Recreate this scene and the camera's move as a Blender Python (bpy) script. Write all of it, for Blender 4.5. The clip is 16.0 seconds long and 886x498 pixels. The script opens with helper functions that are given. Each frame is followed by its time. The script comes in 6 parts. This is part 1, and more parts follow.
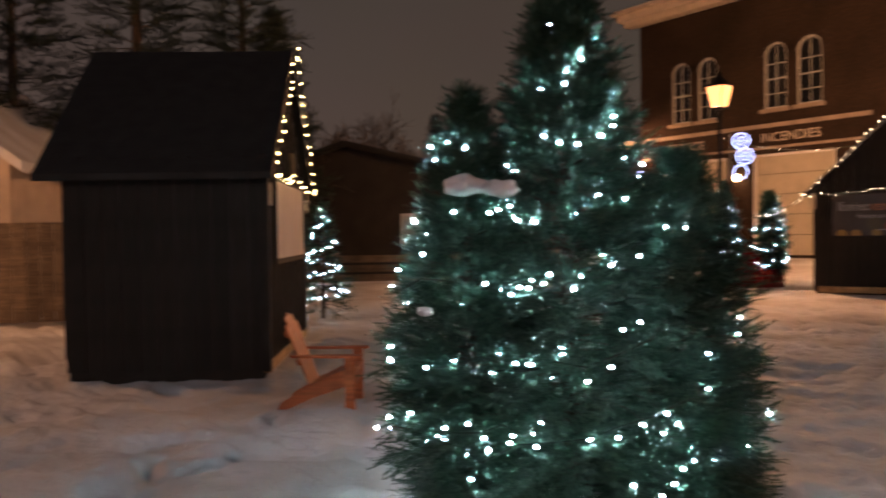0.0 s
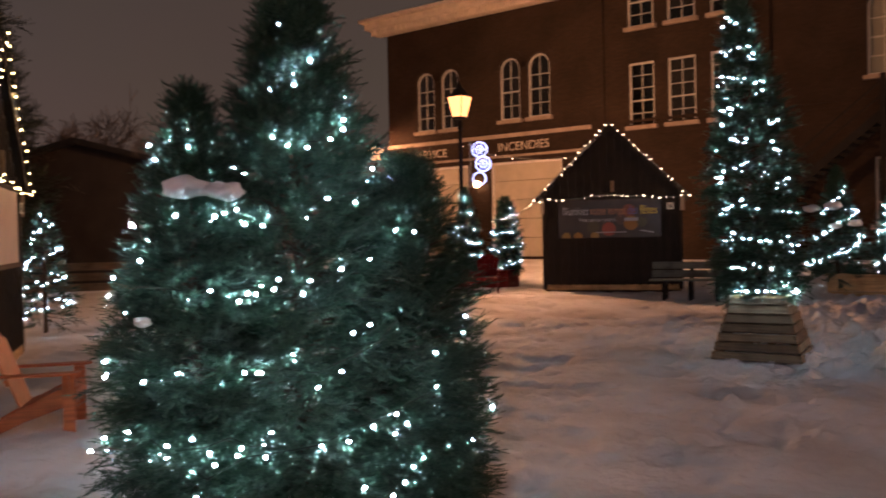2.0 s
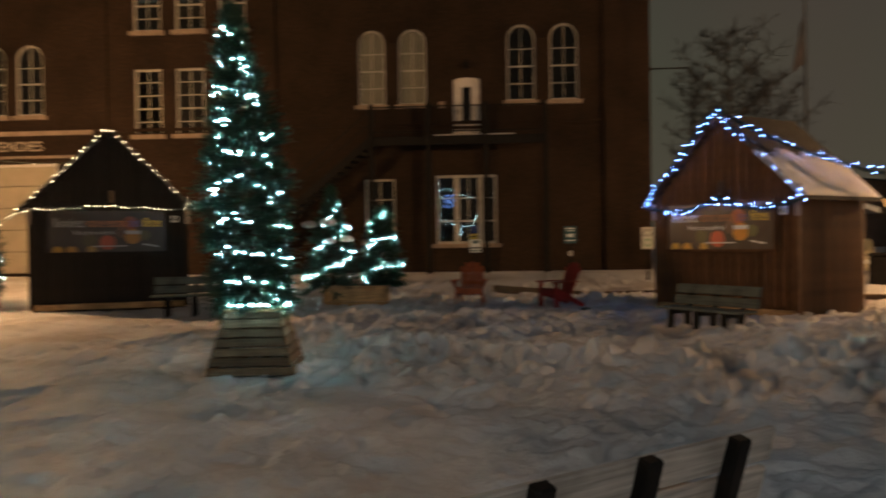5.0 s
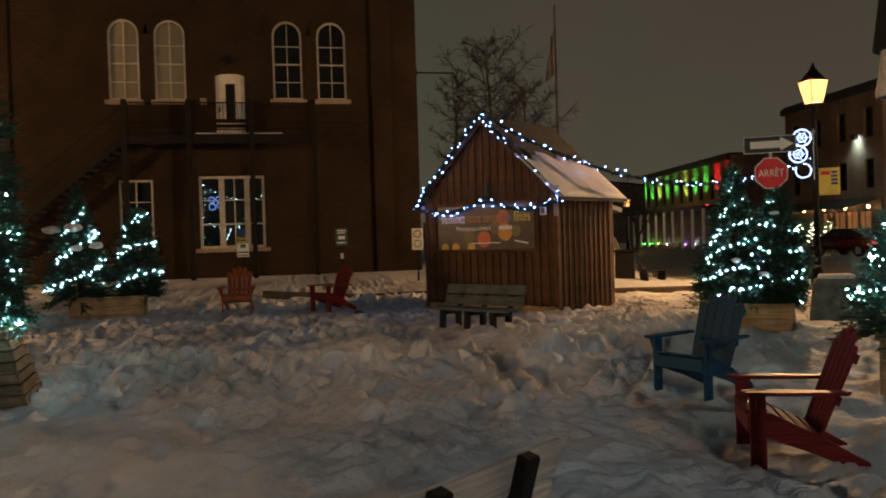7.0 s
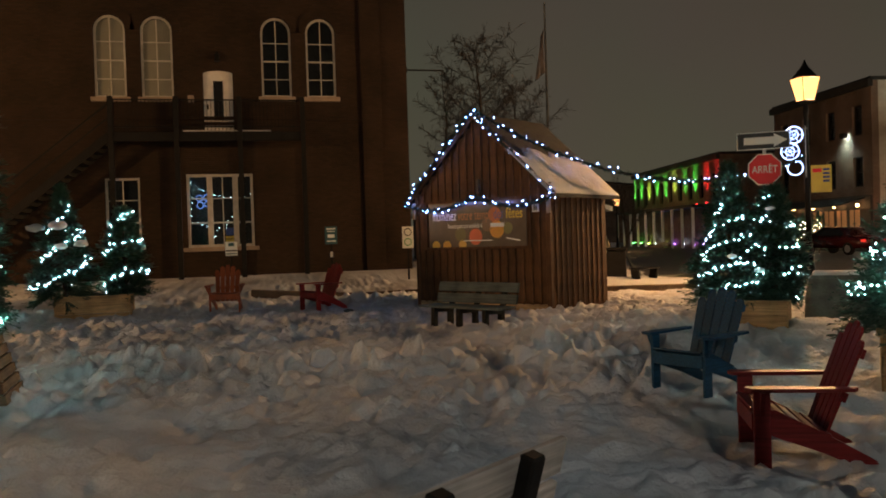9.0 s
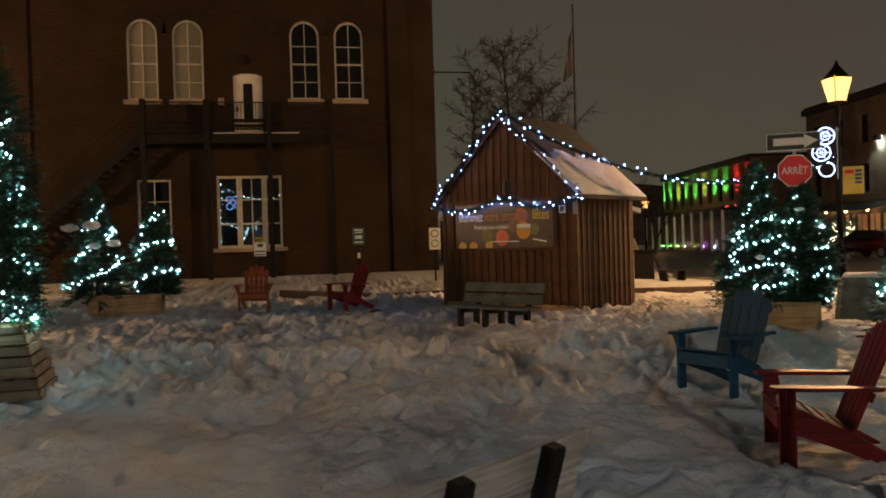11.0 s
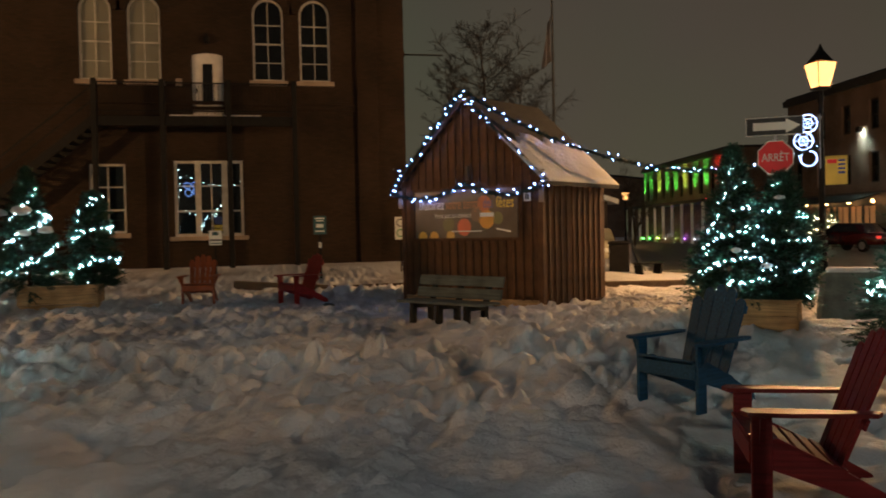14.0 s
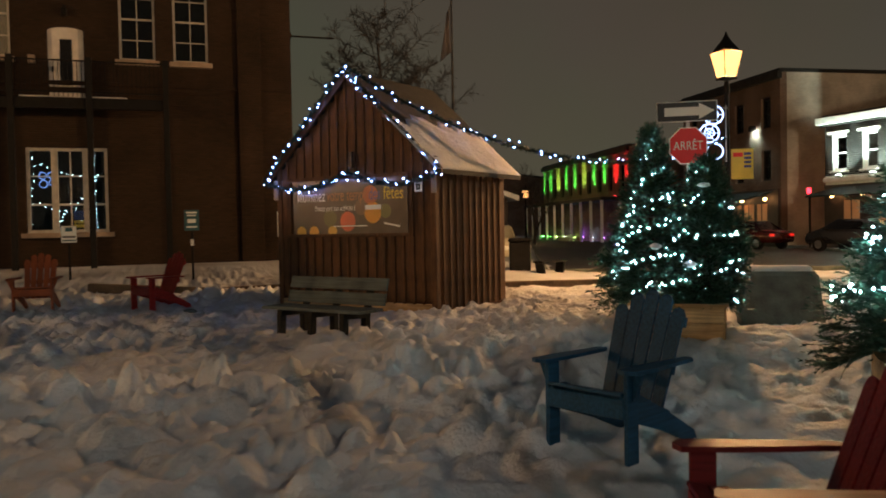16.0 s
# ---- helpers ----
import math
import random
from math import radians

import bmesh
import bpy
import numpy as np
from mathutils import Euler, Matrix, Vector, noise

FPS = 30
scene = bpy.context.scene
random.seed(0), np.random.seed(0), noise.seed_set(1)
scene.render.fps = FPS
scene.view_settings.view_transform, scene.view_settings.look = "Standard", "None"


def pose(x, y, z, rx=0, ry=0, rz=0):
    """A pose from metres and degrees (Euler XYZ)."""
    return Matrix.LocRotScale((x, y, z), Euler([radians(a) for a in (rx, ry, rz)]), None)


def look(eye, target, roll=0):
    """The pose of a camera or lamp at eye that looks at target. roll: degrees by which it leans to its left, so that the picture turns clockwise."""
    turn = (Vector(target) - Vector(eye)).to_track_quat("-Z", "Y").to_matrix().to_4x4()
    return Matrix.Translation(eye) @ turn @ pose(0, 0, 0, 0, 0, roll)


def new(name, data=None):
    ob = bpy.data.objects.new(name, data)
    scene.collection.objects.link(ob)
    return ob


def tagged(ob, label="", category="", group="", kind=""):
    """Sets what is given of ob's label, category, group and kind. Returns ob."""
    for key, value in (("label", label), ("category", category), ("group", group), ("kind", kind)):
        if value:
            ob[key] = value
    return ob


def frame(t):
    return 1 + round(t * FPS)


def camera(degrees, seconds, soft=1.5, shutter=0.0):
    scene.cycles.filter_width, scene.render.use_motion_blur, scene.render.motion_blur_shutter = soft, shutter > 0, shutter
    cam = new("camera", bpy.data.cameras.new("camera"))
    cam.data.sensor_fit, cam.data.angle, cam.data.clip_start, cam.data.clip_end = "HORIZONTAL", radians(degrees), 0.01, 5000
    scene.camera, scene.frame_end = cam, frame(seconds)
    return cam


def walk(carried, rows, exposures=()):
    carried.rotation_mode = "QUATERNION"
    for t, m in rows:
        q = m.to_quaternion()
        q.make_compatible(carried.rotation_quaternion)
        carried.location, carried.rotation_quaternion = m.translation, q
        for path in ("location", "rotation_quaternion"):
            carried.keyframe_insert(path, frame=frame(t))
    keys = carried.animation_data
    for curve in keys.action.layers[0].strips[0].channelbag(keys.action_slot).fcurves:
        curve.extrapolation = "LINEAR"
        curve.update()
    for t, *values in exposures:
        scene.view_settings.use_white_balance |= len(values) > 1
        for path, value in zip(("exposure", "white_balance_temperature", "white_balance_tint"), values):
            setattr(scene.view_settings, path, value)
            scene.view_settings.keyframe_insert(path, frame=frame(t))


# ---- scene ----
cam = camera(57.1, 16.0, soft=1.8, shutter=0.8)
PATH = [
    (0, (0.39, -0.495, 1.554), (-1.235, 0.67, 1.518), -0.9),
    (0.5, (0.389, -0.476, 1.554), (-1.115, 0.842, 1.516), -1.0),
    (1, (0.394, -0.438, 1.556), (-1.002, 0.993, 1.517), -1.1),
    (1.5, (0.416, -0.401, 1.554), (-0.884, 1.119, 1.516), -1.1),
    (2, (0.435, -0.367, 1.551), (-0.773, 1.227, 1.514), -1.2),
    (2.5, (0.448, -0.332, 1.552), (-0.665, 1.33, 1.515), -1.2),
    (3, (0.496, -0.238, 1.553), (-0.5, 1.495, 1.518), -1.1),
    (3.5, (0.582, -0.093, 1.532), (-0.264, 1.719, 1.498), -1.0),
    (4, (0.639, 0.016, 1.532), (-0.005, 1.909, 1.5), -0.7),
    (4.5, (0.628, -0.013, 1.568), (0.226, 1.946, 1.54), -0.6),
    (5, (0.514, 0.152, 1.519), (0.373, 2.147, 1.499), -0.8),
    (5.2, (0.483, 0.226, 1.513), (0.441, 2.225, 1.497), -0.5),
    (7.3, (0.542, 0.641, 1.546), (0.974, 2.594, 1.514), -1.9),
    (7.5, (0.544, 0.684, 1.542), (0.982, 2.635, 1.508), -1.9),
    (8, (0.603, 0.766, 1.527), (1.051, 2.715, 1.493), -2.0),
    (8.5, (0.58, 0.758, 1.52), (1.023, 2.709, 1.49), -1.9),
    (9, (0.541, 0.784, 1.491), (0.981, 2.735, 1.462), -1.8),
    (9.5, (0.478, 0.757, 1.455), (0.907, 2.71, 1.43), -1.7),
    (10, (0.389, 0.728, 1.442), (0.8, 2.685, 1.419), -1.8),
    (10.2, (0.395, 0.721, 1.442), (0.796, 2.681, 1.421), -1.7),
    (12.5, (0.934, 0.771, 1.501), (1.284, 2.739, 1.471), -1.7),
    (13, (0.986, 1.068, 1.496), (1.333, 3.038, 1.459), -1.3),
    (13.5, (1.11, 1.379, 1.472), (1.473, 3.345, 1.431), -1.2),
    (14, (1.245, 1.735, 1.42), (1.659, 3.691, 1.375), -1.2),
    (14.5, (1.306, 2.152, 1.377), (1.794, 4.091, 1.33), -1.2),
    (15, (1.487, 2.58, 1.343), (2.044, 4.5, 1.294), -1.2),
    (15.5, (1.752, 3.008, 1.342), (2.369, 4.91, 1.29), -1.2),
    (16, (1.976, 3.421, 1.345), (2.621, 5.314, 1.292), -1.1),
]
EXPOSURES = [(0, 0.1, 6550, 29), (1.5, 0.15, 6550, 35), (3.5, 0.2, 6550, 39), (4.3, 0.15, 6250, 21), (5.1, 0.06, 6150, 1), (7.5, 0.12, 6250, 0), (16, 0.22, 6300, 0)]
walk(cam, [(t, look(eye, target, roll)) for t, eye, target, roll in PATH], EXPOSURES)

# ---- light ----
world = bpy.data.worlds.new("night_sky")
scene.world = world
world.use_nodes = True
wn, wl = world.node_tree.nodes, world.node_tree.links
wn.clear()
w_out = wn.new("ShaderNodeOutputWorld")
w_bg = wn.new("ShaderNodeBackground")
w_tc = wn.new("ShaderNodeTexCoord")
w_sep = wn.new("ShaderNodeSeparateXYZ")
w_ramp = wn.new("ShaderNodeValToRGB")
w_noise = wn.new("ShaderNodeTexNoise")
w_mix = wn.new("ShaderNodeMix")
w_mix.data_type, w_mix.blend_type = "RGBA", "MULTIPLY"
w_mix.inputs[0].default_value = 0.35
w_noise.inputs["Scale"].default_value = 2.2
w_noise.inputs["Detail"].default_value = 4
w_ramp.color_ramp.elements[0].position, w_ramp.color_ramp.elements[0].color = 0.0, (0.068, 0.054, 0.040, 1)
w_ramp.color_ramp.elements[1].position, w_ramp.color_ramp.elements[1].color = 0.34, (0.048, 0.039, 0.029, 1)
w_top = w_ramp.color_ramp.elements.new(0.55)
w_top.color = (0.010, 0.0115, 0.016, 1)
wl.new(w_tc.outputs["Generated"], w_sep.inputs[0])
wl.new(w_tc.outputs["Generated"], w_noise.inputs["Vector"])
wl.new(w_sep.outputs["Z"], w_ramp.inputs[0])
wl.new(w_ramp.outputs[0], w_mix.inputs[6])
wl.new(w_noise.outputs["Color"], w_mix.inputs[7])
wl.new(w_mix.outputs[2], w_bg.inputs["Color"])
w_bg.inputs["Strength"].default_value = 1.25
wl.new(w_bg.outputs[0], w_out.inputs[0])

LANTERN = 2.6         # strength of the glowing panes of the street lanterns
BULB = 330.0          # strength of the small bulbs


# ---- materials ----
def mat(name, colour, rough=0.7, metal=0.0, vary=0.25, scale=6.0, bump=0.15, bump_scale=40.0, emit=None, strength=0.0, per_piece=0.0, spec=0.5):
    m = bpy.data.materials.new(name)
    m.use_nodes = True
    n, l = m.node_tree.nodes, m.node_tree.links
    b = n["Principled BSDF"]
    b.inputs["Roughness"].default_value, b.inputs["Metallic"].default_value = rough, metal
    b.inputs["Specular IOR Level"].default_value = spec
    tc = n.new("ShaderNodeTexCoord")
    big = n.new("ShaderNodeTexNoise")
    big.inputs["Scale"].default_value, big.inputs["Detail"].default_value = scale, 6
    l.new(tc.outputs["Object"], big.inputs["Vector"])
    ramp = n.new("ShaderNodeValToRGB")
    ramp.color_ramp.elements[0].position, ramp.color_ramp.elements[1].position = 0.3, 0.72
    ramp.color_ramp.elements[0].color = (*[c * (1 - vary) for c in colour], 1)
    ramp.color_ramp.elements[1].color = (*[min(1, c * (1 + vary)) for c in colour], 1)
    l.new(big.outputs["Fac"], ramp.inputs[0])
    last = ramp.outputs[0]
    if per_piece:
        info = n.new("ShaderNodeObjectInfo")
        rng = n.new("ShaderNodeMapRange")
        rng.inputs["To Min"].default_value, rng.inputs["To Max"].default_value = 1 - per_piece, 1 + per_piece
        mul = n.new("ShaderNodeMix")
        mul.data_type, mul.blend_type = "RGBA", "MULTIPLY"
        mul.inputs[0].default_value = 1
        l.new(info.outputs["Random"], rng.inputs["Value"])
        l.new(last, mul.inputs[6])
        l.new(rng.outputs[0], mul.inputs[7])
        last = mul.outputs[2]
    l.new(last, b.inputs["Base Color"])
    if bump:
        fine = n.new("ShaderNodeTexNoise")
        fine.inputs["Scale"].default_value, fine.inputs["Detail"].default_value = bump_scale, 5
        l.new(tc.outputs["Object"], fine.inputs["Vector"])
        bp = n.new("ShaderNodeBump")
        bp.inputs["Strength"].default_value, bp.inputs["Distance"].default_value = bump, 0.02
        l.new(fine.outputs["Fac"], bp.inputs["Height"])
        l.new(bp.outputs[0], b.inputs["Normal"])
    if emit:
        b.inputs["Emission Color"].default_value = (*emit, 1)
        b.inputs["Emission Strength"].default_value = strength
    return m


def wood(name, colour, rough=0.75, along="z", vary=0.35, per_piece=0.25, spec=0.4):
    m = mat(name, colour, rough, 0, vary, 3.0, 0.0, per_piece=per_piece, spec=spec)
    n, l = m.node_tree.nodes, m.node_tree.links
    b = n["Principled BSDF"]
    tc = n["Texture Coordinate"]
    mp = n.new("ShaderNodeMapping")
    s = {"x": (2, 45, 45), "y": (45, 2, 45), "z": (45, 45, 2)}[along]
    mp.inputs["Scale"].default_value = s
    grain = n.new("ShaderNodeTexNoise")
    grain.inputs["Scale"].default_value, grain.inputs["Detail"].default_value = 1.0, 8
    l.new(tc.outputs["Object"], mp.inputs["Vector"])
    l.new(mp.outputs[0], grain.inputs["Vector"])
    bp = n.new("ShaderNodeBump")
    bp.inputs["Strength"].default_value, bp.inputs["Distance"].default_value = 0.35, 0.01
    l.new(grain.outputs["Fac"], bp.inputs["Height"])
    l.new(bp.outputs[0], b.inputs["Normal"])
    src = b.inputs["Base Color"].links[0].from_socket
    rng = n.new("ShaderNodeMapRange")
    rng.inputs["From Min"].default_value, rng.inputs["From Max"].default_value = 0.3, 0.7
    rng.inputs["To Min"].default_value, rng.inputs["To Max"].default_value = 0.65, 1.25
    mul = n.new("ShaderNodeMix")
    mul.data_type, mul.blend_type = "RGBA", "MULTIPLY"
    mul.inputs[0].default_value = 1
    l.new(grain.outputs["Fac"], rng.inputs["Value"])
    l.new(src, mul.inputs[6])
    l.new(rng.outputs[0], mul.inputs[7])
    l.new(mul.outputs[2], b.inputs["Base Color"])
    return m


def brick_mat(name, c1, c2, mortar, width=0.21, height=0.07):
    m = bpy.data.materials.new(name)
    m.use_nodes = True
    n, l = m.node_tree.nodes, m.node_tree.links
    b = n["Principled BSDF"]
    b.inputs["Roughness"].default_value = 0.88
    b.inputs["Specular IOR Level"].default_value = 0.25
    tc = n.new("ShaderNodeTexCoord")
    sep, comb = n.new("ShaderNodeSeparateXYZ"), n.new("ShaderNodeCombineXYZ")
    add = n.new("ShaderNodeMath")
    l.new(tc.outputs["Object"], sep.inputs[0])
    l.new(sep.outputs["X"], add.inputs[0])
    l.new(sep.outputs["Y"], add.inputs[1])
    l.new(add.outputs[0], comb.inputs["X"])
    l.new(sep.outputs["Z"], comb.inputs["Y"])
    br = n.new("ShaderNodeTexBrick")
    br.inputs["Scale"].default_value = 1.0
    br.inputs["Brick Width"].default_value, br.inputs["Row Height"].default_value = width, height
    br.inputs["Mortar Size"].default_value = 0.011
    br.inputs["Mortar Smooth"].default_value = 0.3
    br.inputs["Color1"].default_value, br.inputs["Color2"].default_value, br.inputs["Mortar"].default_value = (*c1, 1), (*c2, 1), (*mortar, 1)
    l.new(comb.outputs[0], br.inputs["Vector"])
    st = n.new("ShaderNodeTexNoise")
    st.inputs["Scale"].default_value, st.inputs["Detail"].default_value = 0.7, 8
    l.new(tc.outputs["Object"], st.inputs["Vector"])
    rng = n.new("ShaderNodeMapRange")
    rng.inputs["From Min"].default_value, rng.inputs["From Max"].default_value = 0.3, 0.7
    rng.inputs["To Min"].default_value, rng.inputs["To Max"].default_value = 0.65, 1.25
    mul = n.new("ShaderNodeMix")
    mul.data_type, mul.blend_type = "RGBA", "MULTIPLY"
    mul.inputs[0].default_value = 1
    l.new(st.outputs["Fac"], rng.inputs["Value"])
    l.new(br.outputs["Color"], mul.inputs[6])
    l.new(rng.outputs[0], mul.inputs[7])
    l.new(mul.outputs[2], b.inputs["Base Color"])
    bp = n.new("ShaderNodeBump")
    bp.inputs["Strength"].default_value, bp.inputs["Distance"].default_value = 0.8, 0.02
    bp.invert = True
    l.new(br.outputs["Fac"], bp.inputs["Height"])
    l.new(bp.outputs[0], b.inputs["Normal"])
    return m


def glow(name, colour, strength):
    m = bpy.data.materials.new(name)
    m.use_nodes = True
    b = m.node_tree.nodes["Principled BSDF"]
    b.inputs["Base Color"].default_value = (*[0.5 * c for c in colour], 1)
    b.inputs["Emission Color"].default_value = (*colour, 1)
    b.inputs["Emission Strength"].default_value = strength
    return m


def pane_mat(name):
    m = bpy.data.materials.new(name)
    m.use_nodes = True
    n, l = m.node_tree.nodes, m.node_tree.links
    n.remove(n["Principled BSDF"])
    tr, gl, mx, fr = n.new("ShaderNodeBsdfTransparent"), n.new("ShaderNodeBsdfGlossy"), n.new("ShaderNodeMixShader"), n.new("ShaderNodeFresnel")
    tr.inputs[0].default_value = (0.8, 0.82, 0.82, 1)
    gl.inputs["Roughness"].default_value = 0.02
    fr.inputs["IOR"].default_value = 1.52
    l.new(fr.outputs[0], mx.inputs[0])
    l.new(tr.outputs[0], mx.inputs[1])
    l.new(gl.outputs[0], mx.inputs[2])
    l.new(mx.outputs[0], n["Material Output"].inputs[0])
    return m


def snow_mat():
    m = mat("snow", (0.8, 0.81, 0.83), 0.62, 0, 0.06, 0.8, 0, spec=0.3)
    n, l = m.node_tree.nodes, m.node_tree.links
    b = n["Principled BSDF"]
    tc = n["Texture Coordinate"]
    a, c = n.new("ShaderNodeTexNoise"), n.new("ShaderNodeTexNoise")
    a.inputs["Scale"].default_value, a.inputs["Detail"].default_value = 9, 9
    c.inputs["Scale"].default_value, c.inputs["Detail"].default_value = 45, 4
    mx = n.new("ShaderNodeMath")
    mx.operation = "MULTIPLY_ADD"
    mx.inputs[1].default_value = 0.25
    l.new(tc.outputs["Object"], a.inputs["Vector"])
    l.new(tc.outputs["Object"], c.inputs["Vector"])
    l.new(c.outputs["Fac"], mx.inputs[0])
    l.new(a.outputs["Fac"], mx.inputs[2])
    bp = n.new("ShaderNodeBump")
    bp.inputs["Strength"].default_value, bp.inputs["Distance"].default_value = 0.7, 0.06
    l.new(mx.outputs[0], bp.inputs["Height"])
    l.new(bp.outputs[0], b.inputs["Normal"])
    # trodden, dirty patches
    d = n.new("ShaderNodeTexNoise")
    d.inputs["Scale"].default_value, d.inputs["Detail"].default_value = 0.55, 7
    rp = n.new("ShaderNodeValToRGB")
    rp.color_ramp.elements[0].position, rp.color_ramp.elements[1].position = 0.36, 0.62
    rp.color_ramp.elements[0].color, rp.color_ramp.elements[1].color = (0.66, 0.63, 0.6, 1), (1, 1, 1, 1)
    l.new(tc.outputs["Object"], d.inputs["Vector"])
    l.new(d.outputs["Fac"], rp.inputs[0])
    src = b.inputs["Base Color"].links[0].from_socket
    mul = n.new("ShaderNodeMix")
    mul.data_type, mul.blend_type = "RGBA", "MULTIPLY"
    mul.inputs[0].default_value = 1
    l.new(src, mul.inputs[6])
    l.new(rp.outputs[0], mul.inputs[7])
    l.new(mul.outputs[2], b.inputs["Base Color"])
    return m


M_SNOW = snow_mat()
M_ASPHALT = mat("wet_asphalt", (0.05, 0.047, 0.045), 0.5, 0, 0.4, 0.8, 0.4, 60)
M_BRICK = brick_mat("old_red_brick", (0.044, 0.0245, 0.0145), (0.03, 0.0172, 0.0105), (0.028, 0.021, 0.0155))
M_BRICK2 = brick_mat("brown_brick", (0.17, 0.1, 0.07), (0.13, 0.075, 0.055), (0.2, 0.17, 0.14))
M_TANBRICK = brick_mat("tan_brick", (0.5, 0.43, 0.35), (0.44, 0.37, 0.3), (0.46, 0.42, 0.36))
M_STONE = mat("weathered_limestone", (0.33, 0.26, 0.2), 0.85, 0, 0.3, 2, 0.3, 30)
M_CORNICE = mat("painted_cornice", (0.6, 0.52, 0.42), 0.7, 0, 0.15, 3, 0.1, 30)
M_SASH = mat("weathered_sash_paint", (0.44, 0.43, 0.38), 0.6, 0, 0.2, 5, 0.1, 40)
M_WHITE = mat("white_paint", (0.72, 0.7, 0.66), 0.5, 0, 0.12, 4, 0.08, 40)
M_PANE = pane_mat("window_glass")
# near-black backing: the darkness of unlit rooms put into the colour
M_BACKING = mat("unlit_room_backing", (0.035, 0.03, 0.027), 0.9, 0, 0.3, 2, 0)
M_BLIND = mat("pale_blind", (0.42, 0.4, 0.33), 0.9, 0, 0.1, 3, 0.1, 10)
M_GARAGE = mat("cream_garage_panel", (0.46, 0.41, 0.31), 0.6, 0, 0.1, 2, 0.08, 30)
M_IRON = mat("black_painted_iron", (0.009, 0.0085, 0.008), 0.65, 0.0, 0.3, 8, 0.1, 50, spec=0.2)
M_BOARD = wood("brown_stained_board", (0.12, 0.055, 0.022))
# the same board grain in a far darker colour than M_BOARD
M_DARKBOARD = wood("near_black_board", (0.014, 0.01, 0.0075))
M_ROOF = mat("dark_shingle", (0.016, 0.015, 0.014), 0.85, 0, 0.4, 5, 0.5, 35)
M_PALEWOOD = wood("fresh_spruce_plank", (0.48, 0.32, 0.16), along="x")
M_GREYWOOD = wood("weathered_plank", (0.2, 0.14, 0.085), along="x")
M_BENCH = wood("grey_green_bench_plank", (0.1, 0.125, 0.12), along="x", per_piece=0.12)
M_PALEBENCH = wood("pale_grey_bench_plank", (0.5, 0.47, 0.43), along="x", per_piece=0.08)
M_RED = wood("red_painted_wood", (0.38, 0.028, 0.022), 0.35, "y", 0.2, 0.1)
M_DKRED = wood("deep_red_painted_wood", (0.16, 0.012, 0.012), 0.5, "y", 0.2, 0.1, 0.25)
M_ORANGE = wood("orange_stained_wood", (0.42, 0.1, 0.03), 0.45, "y", 0.25, 0.15)
M_BLUE = wood("slate_blue_painted_wood", (0.012, 0.06, 0.12), 0.5, "y", 0.2, 0.1, 0.25)
M_BARK = mat("bark", (0.07, 0.05, 0.035), 0.9, 0, 0.4, 12, 0.6, 40)
M_WIRE = mat("green_cable", (0.01, 0.02, 0.012), 0.5, 0, 0.2, 10, 0)
M_GARLAND = mat("plastic_garland", (0.02, 0.05, 0.025), 0.6, 0, 0.5, 20, 0)
M_COOL = glow("cool_white_bulb", (0.55, 0.95, 1.0), BULB * 0.4)
M_COOLNEAR = glow("near_cool_white_bulb", (0.55, 0.95, 1.0), BULB * 1.6)
M_WINDOW = glow("dim_window_bulb", (0.6, 0.9, 1.0), BULB * 0.06)
M_WARM = glow("warm_white_bulb", (1.0, 0.76, 0.42), BULB * 0.08)
M_GOLD = glow("golden_bulb", (1.0, 0.74, 0.26), BULB * 0.08)
M_BLUEBULB = glow("blue_white_bulb", (0.2, 0.34, 1.0), BULB * 0.17)
M_LANTERN = glow("sodium_lantern_pane", (1.0, 0.42, 0.13), LANTERN)
M_SIGNRED = mat("red_sign_sheet", (0.78, 0.025, 0.03), 0.4, 0, 0.06, 3, 0)
M_SIGNWHITE = mat("white_sign_sheet", (0.85, 0.88, 0.82), 0.4, 0, 0.05, 3, 0)
M_SIGNBLACK = mat("black_sign_sheet", (0.02, 0.022, 0.02), 0.4, 0, 0.1, 3, 0)
M_SIGNGREEN = mat("dark_teal_sign_sheet", (0.03, 0.1, 0.11), 0.4, 0, 0.1, 3, 0)
M_SIGNYELLOW = mat("yellow_sign_sheet", (0.75, 0.62, 0.1), 0.4, 0, 0.1, 3, 0)
M_STEEL = mat("galvanised_steel", (0.4, 0.4, 0.4), 0.4, 0.9, 0.15, 8, 0.1, 60)
M_CONCRETE = mat("mossy_concrete", (0.13, 0.14, 0.12), 0.9, 0, 0.35, 5, 0.5, 30)


def needle_mat(name, a, b2):
    m = bpy.data.materials.new(name)
    m.use_nodes = True
    n, l = m.node_tree.nodes, m.node_tree.links
    b = n["Principled BSDF"]
    b.inputs["Roughness"].default_value = 0.55
    b.inputs["Specular IOR Level"].default_value = 0.3
    geo, ramp = n.new("ShaderNodeNewGeometry"), n.new("ShaderNodeValToRGB")
    ramp.color_ramp.elements[0].color, ramp.color_ramp.elements[1].color = (*a, 1), (*b2, 1)
    l.new(geo.outputs["Random Per Island"], ramp.inputs[0])
    l.new(ramp.outputs[0], b.inputs["Base Color"])
    return m


M_FIR = needle_mat("fir_needles", (0.016, 0.045, 0.03), (0.06, 0.13, 0.085))
M_DARKFIR = needle_mat("dark_spruce_needles", (0.012, 0.02, 0.014), (0.03, 0.045, 0.03))


# ---- builders ----
def finish(name, me, material, parent=None, label="", smooth=False):
    if material is not None and not me.materials:
        me.materials.append(material)
    if smooth:
        me.polygons.foreach_set("use_smooth", [True] * len(me.polygons))
    ob = new(name, me)
    if parent is not None:
        ob.parent = parent
    if label:
        tagged(ob, label)
    return ob


